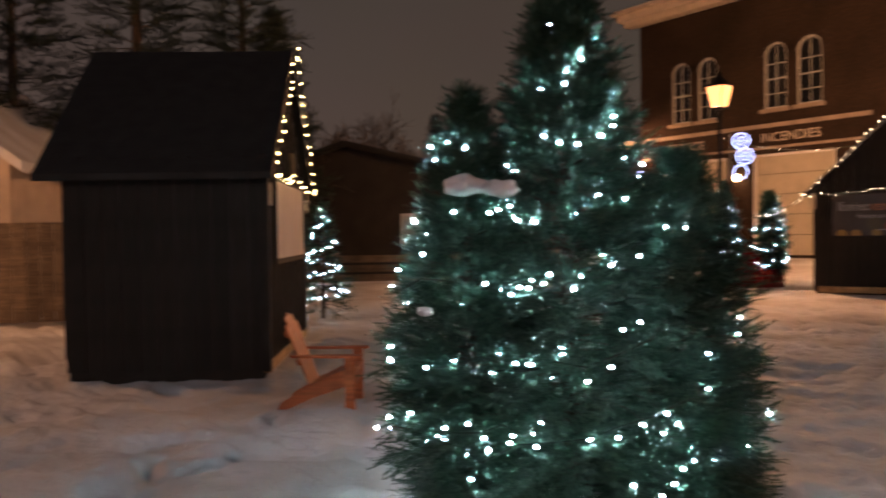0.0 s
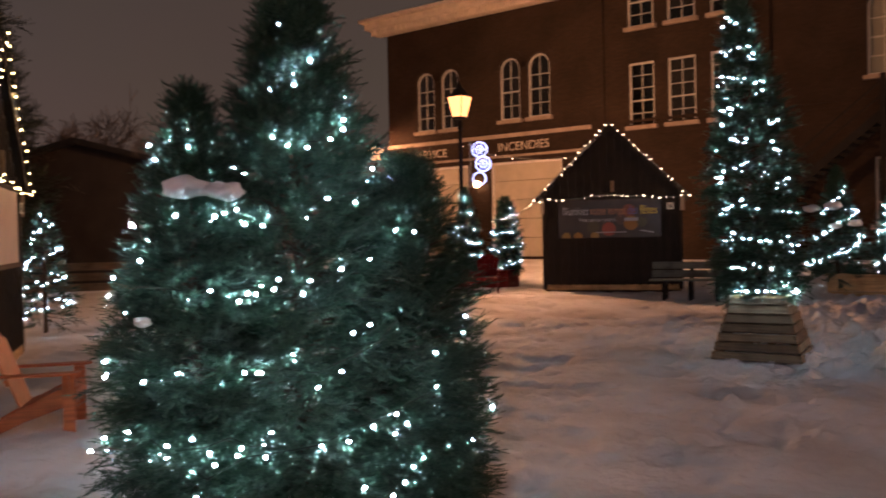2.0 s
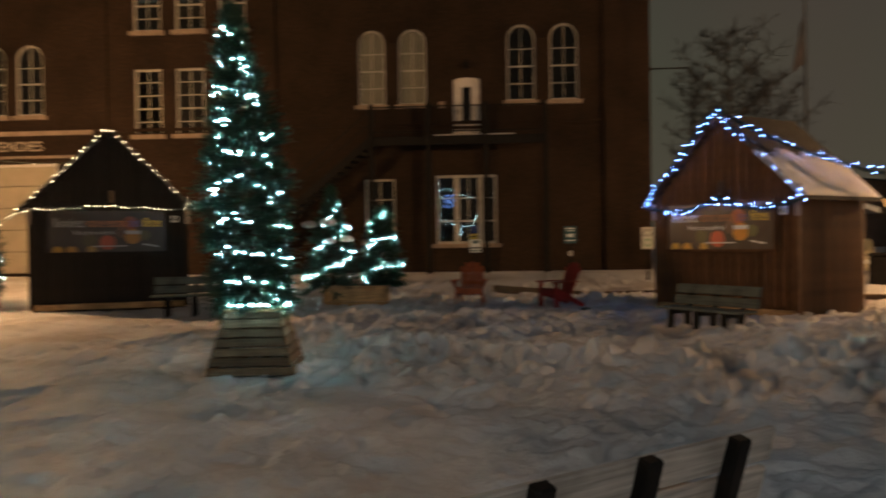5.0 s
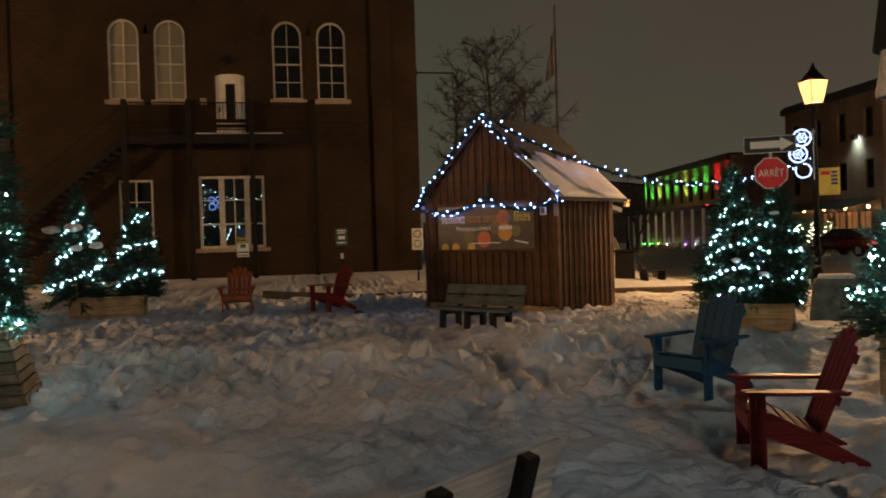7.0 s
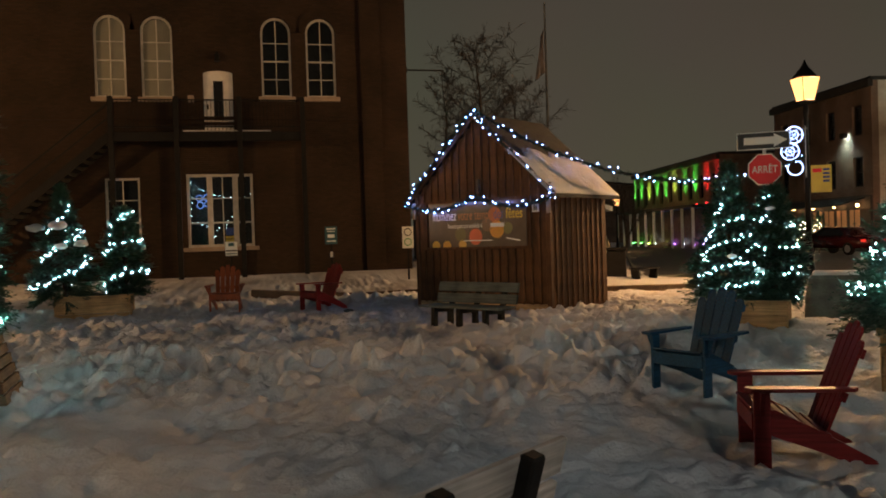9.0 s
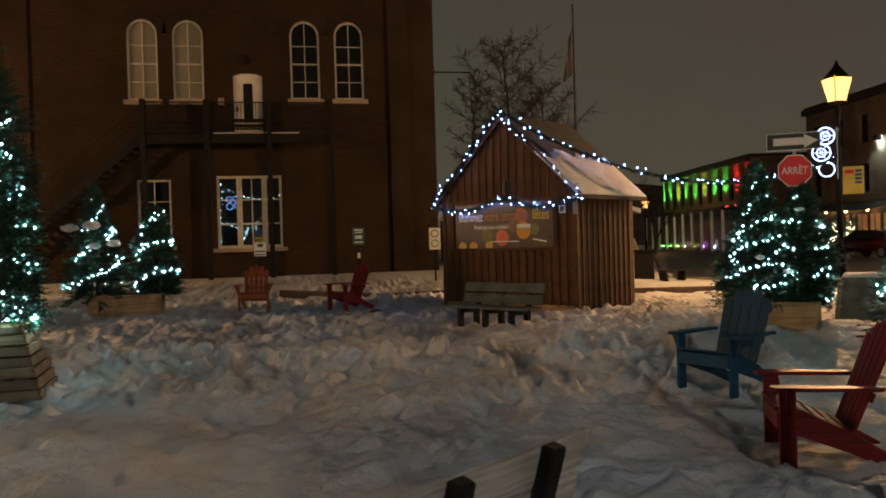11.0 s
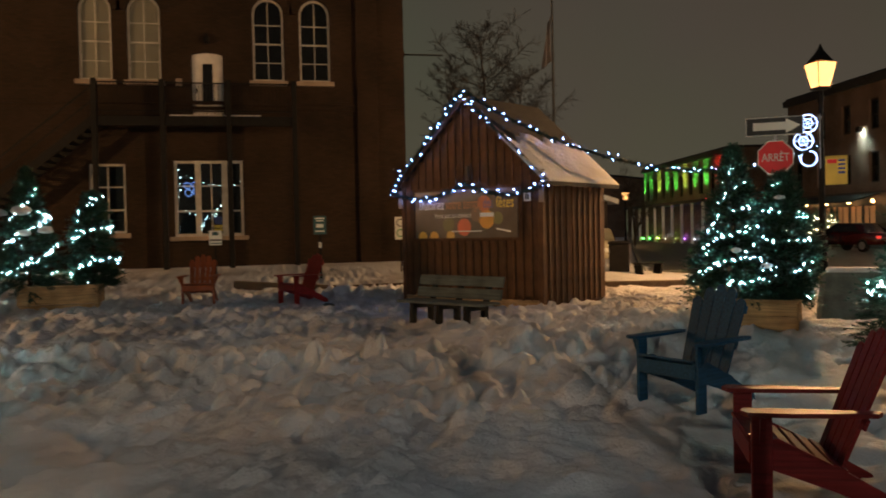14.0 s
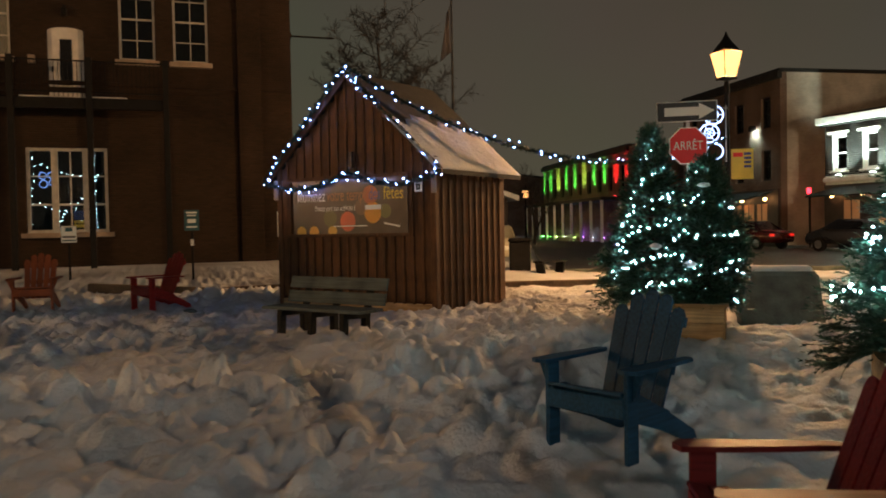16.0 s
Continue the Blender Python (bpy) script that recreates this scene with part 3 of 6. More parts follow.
for g in GARAGE:
    d = thing("garage_door", pose(0, 0, 0), "", "")
    d.parent = station
    for k in range(5):
        h = (g[3] - g[2]) / 5
        part("door_panel", boxes((((g[0] + g[1]) / 2, WALL_Y + 0.1, g[2] + h * (k + 0.5)), (g[1] - g[0], 0.06, h - 0.02)), bevel=0.008), M_GARAGE, d)
    part("door_frame", boxes(((g[0] + 0.04, WALL_Y + 0.04, (g[2] + g[3]) / 2), (0.1, 0.14, g[3] - g[2])), ((g[1] - 0.04, WALL_Y + 0.04, (g[2] + g[3]) / 2), (0.1, 0.14, g[3] - g[2])), (((g[0] + g[1]) / 2, WALL_Y + 0.04, g[3] - 0.05), (g[1] - g[0] - 0.2, 0.14, 0.1))), M_WHITE, d)
writing(station, "SERVICE", 0.52, pose(-23.8, WALL_Y - 0.14, 5.08), M_CORNICE)
writing(station, "INCENDIES", 0.52, pose(-19.15, WALL_Y - 0.14, 5.1), M_CORNICE)

# the first-floor door, its lamp, the iron balcony and stair
door = thing("balcony_door", pose(0, 0, 0), "", "")
door.parent = station
bm = bmesh.new()
o = DOOR
out = [(o[0], o[2])] + arch_points(o[0], o[1], o[3] - o[4], o[4]) + [(o[1], o[2])]
prism(bm, out, WALL_Y + 0.1, WALL_Y + 0.16)
part("door_leaf", bm, M_WHITE, door, "white painted door")
part("door_glass", boxes((((o[0] + o[1]) / 2, WALL_Y + 0.095, 6.42), (0.32, 0.03, 1.35))), mat("dark_door_glass", (0.012, 0.012, 0.012), 0.1, 0, 0.1, 3, 0), door, "narrow dark glass")
part("door_handle", boxes(((o[0] + 0.13, WALL_Y + 0.06, 6.2), (0.05, 0.07, 0.16)), bevel=0.01), M_IRON, door)
part("wall_lamp", boxes(((-0.65, WALL_Y - 0.12, 7.85), (0.16, 0.2, 0.24)), ((-0.65, WALL_Y - 0.06, 8.02), (0.08, 0.14, 0.08)), bevel=0.02), M_IRON, station)
part("wall_box", boxes(((-1.55, WALL_Y - 0.05, 6.45), (0.2, 0.1, 0.24)), bevel=0.01), M_STONE, station)

balcony = thing("iron_balcony", pose(0, 0, 0), "black iron balcony with a stair against the brick wall", "balcony")
BX0, BX1, BY0, BZ = -3.95, 2.1, WALL_Y - 1.25, 5.22
part("platform", boxes((((BX0 + BX1) / 2, WALL_Y - 0.63, BZ - 0.1), (BX1 - BX0, 1.24, 0.14)), (((BX0 + BX1) / 2, BY0, BZ - 0.2), (BX1 - BX0, 0.1, 0.3)), bevel=0.01), M_IRON, balcony)
for x in np.arange(BX0 + 0.1, BX1, 0.12):
    part("baluster", boxes(((float(x), BY0, BZ + 0.5), (0.018, 0.018, 1.0))), M_IRON, balcony)
for z in (0.12, 1.0):
    part("rail", boxes((((BX0 + BX1) / 2, BY0, BZ + z), (BX1 - BX0, 0.04, 0.04))), M_IRON, balcony)
for x in (BX0, -1.95, 0.05, BX1):
    part("post", boxes(((x, BY0 - 0.02, (BZ + 1.1) / 2), (0.16, 0.16, BZ + 1.1)), bevel=0.01), M_IRON, balcony)
bm = bmesh.new()
beam(bm, (BX0, BY0 + 0.1, BZ - 0.1), (BX0 - 5.6, BY0 + 0.1, 0.5), 0.06, 0.26)
beam(bm, (BX0, WALL_Y - 0.1, BZ - 0.1), (BX0 - 5.6, WALL_Y - 0.1, 0.5), 0.06, 0.26)
part("stringer", bm, M_IRON, balcony)
for k in range(24):
    part("tread", boxes(((BX0 - 5.5 * (k + 0.5) / 24, WALL_Y - 0.62, BZ - 0.15 - 4.6 * (k + 0.5) / 24), (0.26, 1.0, 0.04))), M_IRON, balcony)
bm = bmesh.new()
beam(bm, (BX0, BY0 + 0.1, BZ + 0.95), (BX0 - 5.6, BY0 + 0.1, 1.55), 0.04, 0.05)
beam(bm, (BX0, BY0 + 0.1, BZ + 0.5), (BX0 - 5.6, BY0 + 0.1, 1.1), 0.03, 0.04)
part("handrail", bm, M_IRON, balcony)
part("snow_ridge", boxes(((-0.35, BY0 + 0.08, BZ - 0.01), (2.8, 0.12, 0.05)), bevel=0.02), M_SNOW, balcony, "thin ridge of snow")
tagged(part("flag_bracket", boxes(((6.6, WALL_Y + 0.25, 7.6), (1.5, 0.05, 0.05)), ((5.95, WALL_Y + 0.25, 7.6), (0.06, 0.16, 0.2))), M_IRON), "thin dark iron bracket on the brick corner", "bracket")


def wall_light(x, z):
    t = thing("wall_light", pose(x, WALL_Y - 0.12, z), "warm lit round lamp on the brick wall", "lamp", "wall lights by the garage doors")
    bm = bmesh.new()
    bmesh.ops.create_uvsphere(bm, u_segments=12, v_segments=8, radius=0.15)
    bmesh.ops.translate(bm, vec=(0, -0.2, 0), verts=bm.verts)
    part("globe", bm, glow("warm_globe", (1.0, 0.62, 0.28), 22), t, "glowing globe", True)
    part("bracket", boxes(((0, -0.06, 0.0), (0.08, 0.14, 0.08))), M_IRON, t)


wall_light(-20.15, 3.72)
wall_light(-24.85, 3.72)


# ---- market kiosks ----
KW, KD, EAVE, APEX = 3.38, 2.28, 2.52, 4.08


def kiosk(m, wood_m, label, snowy=0.0):
    """A small gabled market kiosk; its front faces local -y."""
    t = thing("market_kiosk", m, label, "kiosk", "wooden market kiosks")
    h = KW / 2
    bm = bmesh.new()
    prism(bm, [(-h, -0.15), (h, -0.15), (h, EAVE), (0, APEX - 0.1), (-h, EAVE)], 0.03, KD - 0.03)
    part("body", bm, wood_m, t)
    part("base_beam", boxes(((0, 0.0, 0.05), (KW + 0.02, 0.1, 0.14)), bevel=0.008), M_PALEWOOD, t, "pale timber sill beam")
    n = 17
    for y, back in ((0.0, False), (KD, True)):
        for k in range(n):
            x = -h + KW * (k + 0.5) / n
            top = APEX - 0.12 - (APEX - EAVE) * abs(x) / h - 0.07
            me = bpy.data.meshes.new("board")
            b = boxes(((0, 0, top / 2 + 0.06), (KW / n - 0.02, 0.05, top - 0.12)))
            b.to_mesh(me)
            b.free()
            ob = finish("board", me, wood_m, t)
            ob.location = (x, y, 0.06)
            if k:
                ob = finish("batten", boxes_mesh(0.045, 0.035, top - 0.1), wood_m, t)
                ob.location = (-h + KW * k / n, y + (0.035 if back else -0.035), top / 2 + 0.06)
    ns = 11
    bme, cme = boxes_mesh(0.05, KD / ns - 0.02, EAVE - 0.05), boxes_mesh(0.035, 0.045, EAVE - 0.05)
    for s in (-1, 1):
        for k in range(ns):
            ob = finish("board", bme, wood_m, t)
            ob.location = (s * h, KD * (k + 0.5) / ns, EAVE / 2)
            if k:
                ob = finish("batten", cme, wood_m, t)
                ob.location = (s * (h + 0.035), KD * k / ns, EAVE / 2)
        part("corner_post", boxes(((s * (h + 0.01), 0.0, EAVE / 2), (0.11, 0.11, EAVE)), bevel=0.01), wood_m, t)
    over = 0.24
    for s in (-1, 1):
        e = Vector((s * (h + over), 0, EAVE - (APEX - EAVE) / h * over))
        bm = bmesh.new()
        th = 0.08
        prism(bm, [(0, APEX), (e.x, e.z), (e.x, e.z - th), (0, APEX - th)], -0.1, KD + 0.25)
        part("roof_slope", bm, M_ROOF, t, "dark shingled roof slope")
    for s in (-1, 1):
        bm = bmesh.new()
        e = Vector((s * (h + over + 0.01), 0, EAVE - (APEX - EAVE) / h * over))
        prism(bm, [(0, APEX + 0.015), (e.x, e.z + 0.015), (e.x, e.z - 0.13), (0, APEX - 0.14)], -0.135, -0.1)
        part("barge_board", bm, wood_m, t)
    # serving hatch above the counter
    part("hatch_frame", boxes(((-0.05, -0.07, 2.26), (2.7, 0.06, 0.06)), ((-0.05, -0.07, 0.98 + 0.28), (2.7, 0.06, 0.06)), ((-1.4, -0.07, 1.76), (0.06, 0.06, 1.06)), ((1.3, -0.07, 1.76), (0.06, 0.06, 1.06))), wood_m, t)
    part("hook", boxes(((0.05, -0.09, 2.55), (0.08, 0.06, 0.28)), bevel=0.01), M_GREYWOOD, t, "small pale wooden block")
    return t


def boxes_mesh(x, y, z):
    me = bpy.data.meshes.new("board")
    b = boxes(((0, 0, 0), (x, y, z)))
    b.to_mesh(me)
    b.free()
    return me


K2 = pose(5.06, 17.255, -0.02, 0, 0, -52.3)
K1 = pose(-8.98, 19.4, 0.0, 0, 0, 22) @ Matrix.Diagonal((1.03, 1.03, 1.06, 1))
K3 = pose(-9.9, 4.25, 0, 0, 0, 147)
k2 = kiosk(K2, M_BOARD, "brown board-and-batten market kiosk with a closed hatch and blue lights")
k1 = kiosk(K1, M_DARKBOARD, "near-black market kiosk with a closed hatch and warm lights")
# k4 is never in view; added to block the rear lamp and shade the foreground
k4 = kiosk(pose(4.75, -2.7, 0, 0, 0, 182), M_DARKBOARD, "dark market kiosk out of view, added to shade the near snow")
k3 = kiosk(K3, M_DARKBOARD, "near-black market kiosk seen from its side, snow on its eave")


def banner(m, print_shade=1.0):
    """The printed banner that closes the hatch. print_shade dims its colours for a shaded spot."""
    t = thing("hatch_banner", m, "dark printed holiday banner with coloured light dots", "banner", "kiosk hatch banners")
    part("sheet", boxes(((0, 0, 0), (2.56, 0.015, 1.0)), bevel=0.002), mat("banner_print", tuple(print_shade * c for c in (0.1, 0.075, 0.055)), 0.35, 0, 0.3, 2, 0), t)
    white = mat("banner_white", tuple(print_shade * c for c in (0.9, 0.9, 0.88)), 0.4, 0, 0.05, 3, 0)
    dim = mat("banner_dim_orange", (0.42, 0.17, 0.07), 0.4, 0, 0.1, 3, 0)
    blue = mat("banner_dim_blue", (0.12, 0.12, 0.3), 0.4, 0, 0.1, 3, 0)
    yel = mat("banner_yellow", (0.85, 0.6, 0.06), 0.4, 0, 0.1, 3, 0)
    for txt, x, mm, w in (("Illuminez", -1.17, white, 0.62), ("votre", -0.47, dim, 0.6), ("temps", -0.02, dim, 0.6), ("des", 0.47, blue, 0.6), ("fêtes", 0.78, yel, 0.72)):
        ob = writing(t, txt, 0.3, pose(x, -0.01, 0.1) @ Matrix.Diagonal((w, 1, 1, 1)), mm, depth=0.001)
    writing(t, "Prenez part aux activités à", 0.14, pose(-0.75, -0.01, -0.07) @ Matrix.Diagonal((0.62, 1, 1, 1)), white, depth=0.001)
    part("text_bar", boxes(((0.56, -0.01, -0.03), (0.34, 0.004, 0.08))), white, t)
    part("text_bar", boxes(((0.05, -0.01, -0.34), (0.75, 0.004, 0.02))), white, t)
    part("text_bar", boxes(((0.95, -0.01, -0.33), (0.34, 0.004, 0.03), rot(0, 10, 0))), white, t)
    for x, z, r, c in ((-1.08, -0.44, 0.11, (0.8, 0.5, 0.08)), (-0.78, -0.45, 0.11, (0.8, 0.45, 0.08)), (-0.35, -0.42, 0.1, (0.7, 0.45, 0.1)), (0.0, -0.26, 0.17, (0.75, 0.16, 0.08)), (-0.4, -0.2, 0.15, (0.16, 0.14, 0.06)),
                       (0.55, -0.12, 0.18, (0.8, 0.38, 0.05)), (0.5, 0.18, 0.16, (0.5, 0.14, 0.06)), (0.3, -0.02, 0.14, (0.2, 0.12, 0.08)), (0.82, -0.1, 0.12, (0.2, 0.2, 0.08))):
        bm = bmesh.new()
        zc = max(z, -0.44)
        bmesh.ops.create_circle(bm, cap_ends=True, segments=24, radius=r)
        bmesh.ops.transform(bm, matrix=Matrix.Translation((x, -0.0105 - 0.0004 * len(bm.verts) / 24, zc)) @ rot(90), verts=bm.verts)
        for v in bm.verts:
            v.co.z = max(v.co.z, -0.49)
        ex = bmesh.ops.extrude_face_region(bm, geom=bm.faces[:])
        bmesh.ops.translate(bm, vec=(0, 0.002, 0), verts=[v for v in ex["geom"] if isinstance(v, bmesh.types.BMVert)])
        part("light_dot", bm, mat("banner_dot", tuple(print_shade * q for q in c), 0.4, 0, 0.1, 3, 0), t)
    return t


# K1 gets the same print with its shade multiplied into the colours
for K, banner_shade in ((K2, 1.0), (K1, 0.35)):
    banner(K @ pose(-0.05, -0.075, 1.76), banner_shade)
pb = thing("hatch_banner", K3 @ pose(-0.05, -0.075, 1.76), "plain pale sheet closing the kiosk's hatch", "banner", "kiosk hatch banners")
part("sheet", boxes(((0, 0, 0), (2.56, 0.015, 1.0)), bevel=0.002), mat("pale_sheet", (0.5, 0.46, 0.44), 0.5, 0, 0.1, 2, 0), pb)
for K in (K2, K1, K3):
    nb = thing("number_plate", K @ pose(1.52, -0.1, 2.08), "small white plate with dark figures on the kiosk", "sign", "kiosk plates")
    part("plate", boxes(((-0.06, 0, -0.05), (0.15, 0.012, 0.15))), M_SIGNWHITE, nb)
    part("figure_bar", boxes(((-0.085, -0.01, -0.05), (0.035, 0.006, 0.1))), M_SIGNBLACK, nb)
    part("figure_bar", boxes(((-0.035, -0.01, -0.05), (0.035, 0.006, 0.1))), M_SIGNBLACK, nb)
    for s, nm in ((1, "right"), (-1, "left")):
        fb = thing("fixing_plate", K @ pose(s * 1.72, -0.02, 2.05), "pale metal fixing plate on the kiosk corner", "bracket", "kiosk corner plates")
        part("plate", boxes(((0.03 * s, -0.06, 0.05), (0.1, 0.03, 0.36)), bevel=0.008), M_STONE, fb)


def snow_patch(m, label, pts, thick, seed):
    """A lump of snow left on a roof: local x along the eave, y up the slope."""
    bm = bmesh.new()
    rng = random.Random(seed)
    (x0, x1, y0, y1) = pts
    n, k = 26, 10
    grid = []
    for i in range(n + 1):
        row = []
        for j in range(k + 1):
            u, v = i / n, j / k
            edge = y1 - (y1 - y0) * (0.25 * noise.noise(Vector((u * 4, seed, 0))) + 0.18 * noise.noise(Vector((u * 11, seed, 3))))
            x, y = x0 + (x1 - x0) * u, y0 + (edge - y0) * v
            h = thick * min(1, 6 * u, 6 * (1 - u), 5 * v + 0.35, 5 * (1 - v)) * (0.75 + 0.5 * noise.noise(Vector((x * 3, y * 3, seed))))
            row.append(bm.verts.new((x, y, max(0.0, h))))
        grid.append(row)
    for i in range(n):
        for j in range(k):
            bm.faces.new((grid[i][j], grid[i + 1][j], grid[i + 1][j + 1], grid[i][j + 1]))
    border = [grid[i][0] for i in range(n + 1)] + [grid[n][j] for j in range(1, k + 1)] + [grid[i][k] for i in range(n - 1, -1, -1)] + [grid[0][j] for j in range(k - 1, 0, -1)]
    low = [bm.verts.new((v.co.x, v.co.y, -0.01)) for v in border]
    for i in range(len(border)):
        j = (i + 1) % len(border)
        bm.faces.new((border[i], border[j], low[j], low[i]))
    ob = part("roof_snow", bm, M_SNOW, None, "", True)
    ob.matrix_basis = m
    return tagged(ob, label, "snow", "snow on kiosk roofs")


PITCH = math.degrees(math.atan2(APEX - EAVE, KW / 2))
SL = math.hypot(KW / 2 + 0.24, (APEX - EAVE) / (KW / 2) * (KW / 2 + 0.24))


def slope(K, s):
    """The frame of a roof slope: x along the eave, y up the slope, origin at the eave's middle."""
    e = (s * (KW / 2 + 0.24), KD / 2, EAVE - (APEX - EAVE) / (KW / 2) * 0.24)
    return K @ pose(*e, 0, 0, 90 * s) @ rot(PITCH)


snow_patch(slope(K2, 1), "smooth snow lying on the lower half of the roof", (-1.4, 1.4, 0.0, 1.35), 0.06, 3)
snow_patch(slope(K1, -1), "snow lying on the roof slope of the dark kiosk", (-1.4, 1.4, 0.0, 2.3), 0.07, 5)
snow_patch(slope(K3, 1), "ragged strip of snow left along the eave", (-0.4, 1.4, 0.0, 0.16), 0.06, 7)
snow_patch(slope(K3, 1), "small patch of snow left on the dark roof", (-1.35, -0.85, 1.35, 1.75), 0.05, 9)


# ---- strings of lights and garlands ----
def curve_points(pts, n):
    """Evenly spaced points along a polyline."""
    pts = [Vector(p) for p in pts]
    lens = [(b - a).length for a, b in zip(pts, pts[1:])]
    total, out = sum(lens), []
    for k in range(n):
        d = total * k / (n - 1)
        i = 0
        while i < len(lens) - 1 and d > lens[i]:
            d -= lens[i]
            i += 1
        out.append(pts[i].lerp(pts[i + 1], min(1, d / max(lens[i], 1e-6))))
    return out


def sag(a, b, drop, n=16):
    a, b = Vector(a), Vector(b)
    return [a.lerp(b, k / n) - Vector((0, 0, drop * 4 * (k / n) * (1 - k / n))) for k in range(n + 1)]


def light_string(name, pts, bulb_m, label, spacing, r, leafy=0.0, seed=1):
    rng = random.Random(seed)
    length = sum((Vector(b) - Vector(a)).length for a, b in zip(pts, pts[1:]))
    t = thing(name, pose(0, 0, 0), label, "string lights")
    bm = bmesh.new()
    tube(bm, [tuple(p) for p in pts], 0.012 if not leafy else 0.02, 5)
    part("cable", bm, M_WIRE, t)
    c = [Vector(p) + Vector((rng.gauss(0, 1), rng.gauss(0, 1), rng.gauss(0, 1))) * (0.018 + leafy * 0.25) for p in curve_points(pts, max(3, int(length / spacing)))]
    tagged(finish("bulb_chain", bulb_mesh("bulb_chain", c, r), bulb_m, t), "small glowing bulbs", kind="stuff")
    if leafy:
        k = int(length * 320)
        base = np.array([p[:] for p in curve_points(pts, k)])
        nr = np.random.RandomState(seed)
        d = nr.normal(size=(k, 3))
        d /= np.linalg.norm(d, axis=1)[:, None]
        side = np.cross(d, nr.normal(size=(k, 3)))
        side /= np.linalg.norm(side, axis=1)[:, None]
        tip = base + d * leafy * nr.uniform(0.6, 1.3, (k, 1))
        cov = np.stack([base - side * 0.012, base + side * 0.012, tip], 1).reshape(-1, 3)
        finish("tinsel", raw_mesh("tinsel", cov, np.arange(3 * k).reshape(-1, 3)), M_GARLAND, t)
    return t


def gable_line(K, dy=-0.19):
    h = KW / 2 + 0.24
    ez = EAVE - (APEX - EAVE) / (KW / 2) * 0.24
    return [K @ Vector(p) for p in ((-h, dy, ez - 0.03), (0, dy, APEX + 0.03), (h, dy, ez - 0.03))]


def swag_line(K, drop, dy=-0.19):
    h = KW / 2 + 0.24
    ez = EAVE - (APEX - EAVE) / (KW / 2) * 0.24 - 0.05
    l, c, r = Vector((-h, dy, ez)), Vector((0, dy + 0.06, ez + 0.1)), Vector((h, dy, ez))
    return [K @ p for p in sag(l, c, drop)] + [K @ p for p in sag(c, r, drop)[1:]]


light_string("garland_lights", gable_line(K2), M_BLUEBULB, "dark garland with blue-white bulbs along the kiosk gable", 0.12, 0.011, 0.08, 2)
light_string("garland_lights", swag_line(K2, 0.2), M_BLUEBULB, "dark garland with blue-white bulbs swagged under the gable", 0.12, 0.011, 0.08, 3)
light_string("light_string", gable_line(K1), M_WARM, "warm white bulbs along the dark kiosk's gable", 0.18, 0.011, 0, 4)
light_string("light_string", gable_line(K3), M_GOLD, "golden bulbs along the dark kiosk's gable", 0.18, 0.011, 0, 14)
light_string("light_string", swag_line(K3, 0.05), M_GOLD, "golden bulbs strung under the gable", 0.18, 0.011, 0, 15)
light_string("light_string", sag(Vector((-13.9, 19.7, 4.15)), K1 @ Vector((-0.75, 1.0, 3.45)), 0.22), M_WARM, "sparse light cable slung from the lamp post to the dark kiosk", 0.45, 0.007, 0, 24)
light_string("light_string", sag(K1 @ Vector((-1.93, -0.1, 2.25)), Vector((-12.7, 19.4, 1.9)), 0.15), M_WARM, "warm white bulbs hanging from the kiosk eave to a fir", 0.14, 0.008, 0, 25)
light_string("light_string", swag_line(K1, 0.03), M_WARM, "warm white bulbs strung under the gable", 0.18, 0.011, 0, 5)
g1 = Vector((14.7, 19.65, 3.35))
light_string("garland_lights", sag(K2 @ Vector((0.15, -0.34, APEX + 0.03)), K2 @ Vector((KW / 2 + 0.3, KD * 0.75, 2.85)), 0.12) + sag(K2 @ Vector((KW / 2 + 0.3, KD * 0.75, 2.85)), g1, 0.45)[1:], M_BLUEBULB, "lit garland slung from the kiosk roof to the lamp post", 0.15, 0.011, 0.08, 6)


# decorations behind the station's shop window
for k, (path, bm_, r, gap) in enumerate(((sag((-1.7, WALL_Y + 0.35, 3.65), (0.3, WALL_Y + 0.35, 3.2), 0.3), M_WINDOW, 0.012, 0.16),
                                        (sag((-1.68, WALL_Y + 0.3, 1.6), (-1.66, WALL_Y + 0.3, 3.6), 0.0), M_WINDOW, 0.012, 0.2),
                                        (sag((0.02, WALL_Y + 0.3, 3.7), (0.04, WALL_Y + 0.3, 1.55), 0.0), M_WINDOW, 0.012, 0.1),
                                        (sag((-1.5, WALL_Y + 0.4, 2.3), (-0.2, WALL_Y + 0.4, 2.55), 0.35), M_WINDOW, 0.012, 0.17),
                                        (sag((-1.0, WALL_Y + 0.4, 1.62), (-0.25, WALL_Y + 0.4, 1.62), -0.5), M_WINDOW, 0.012, 0.08))):
    light_string("window_lights", path, bm_, "cool white fairy lights hung behind the shop window", gap, r, 0, 70 + k)
wo = thing("window_ornament", pose(-1.3, WALL_Y + 0.45, 3.0), "small blue glowing figure hung behind the shop window", "light ornament")
bm = bmesh.new()
for cx, cz, rr in ((-0.12, 0.1, 0.1), (0.12, 0.12, 0.1), (-0.1, -0.14, 0.11), (0.14, -0.1, 0.09)):
    pts = [(cx + rr * math.cos(q * math.pi / 8), 0, cz + rr * math.sin(q * math.pi / 8)) for q in range(17)]
    tube(bm, pts, 0.012, 5, False)
part("light_tube", bm, glow("blue_window_tube", (0.25, 0.4, 1.0), 1.6), wo)
ns = thing("window_notice", pose(-0.42, WALL_Y + 0.22, 1.72), "small notice of pale bars behind the shop window", "sign")
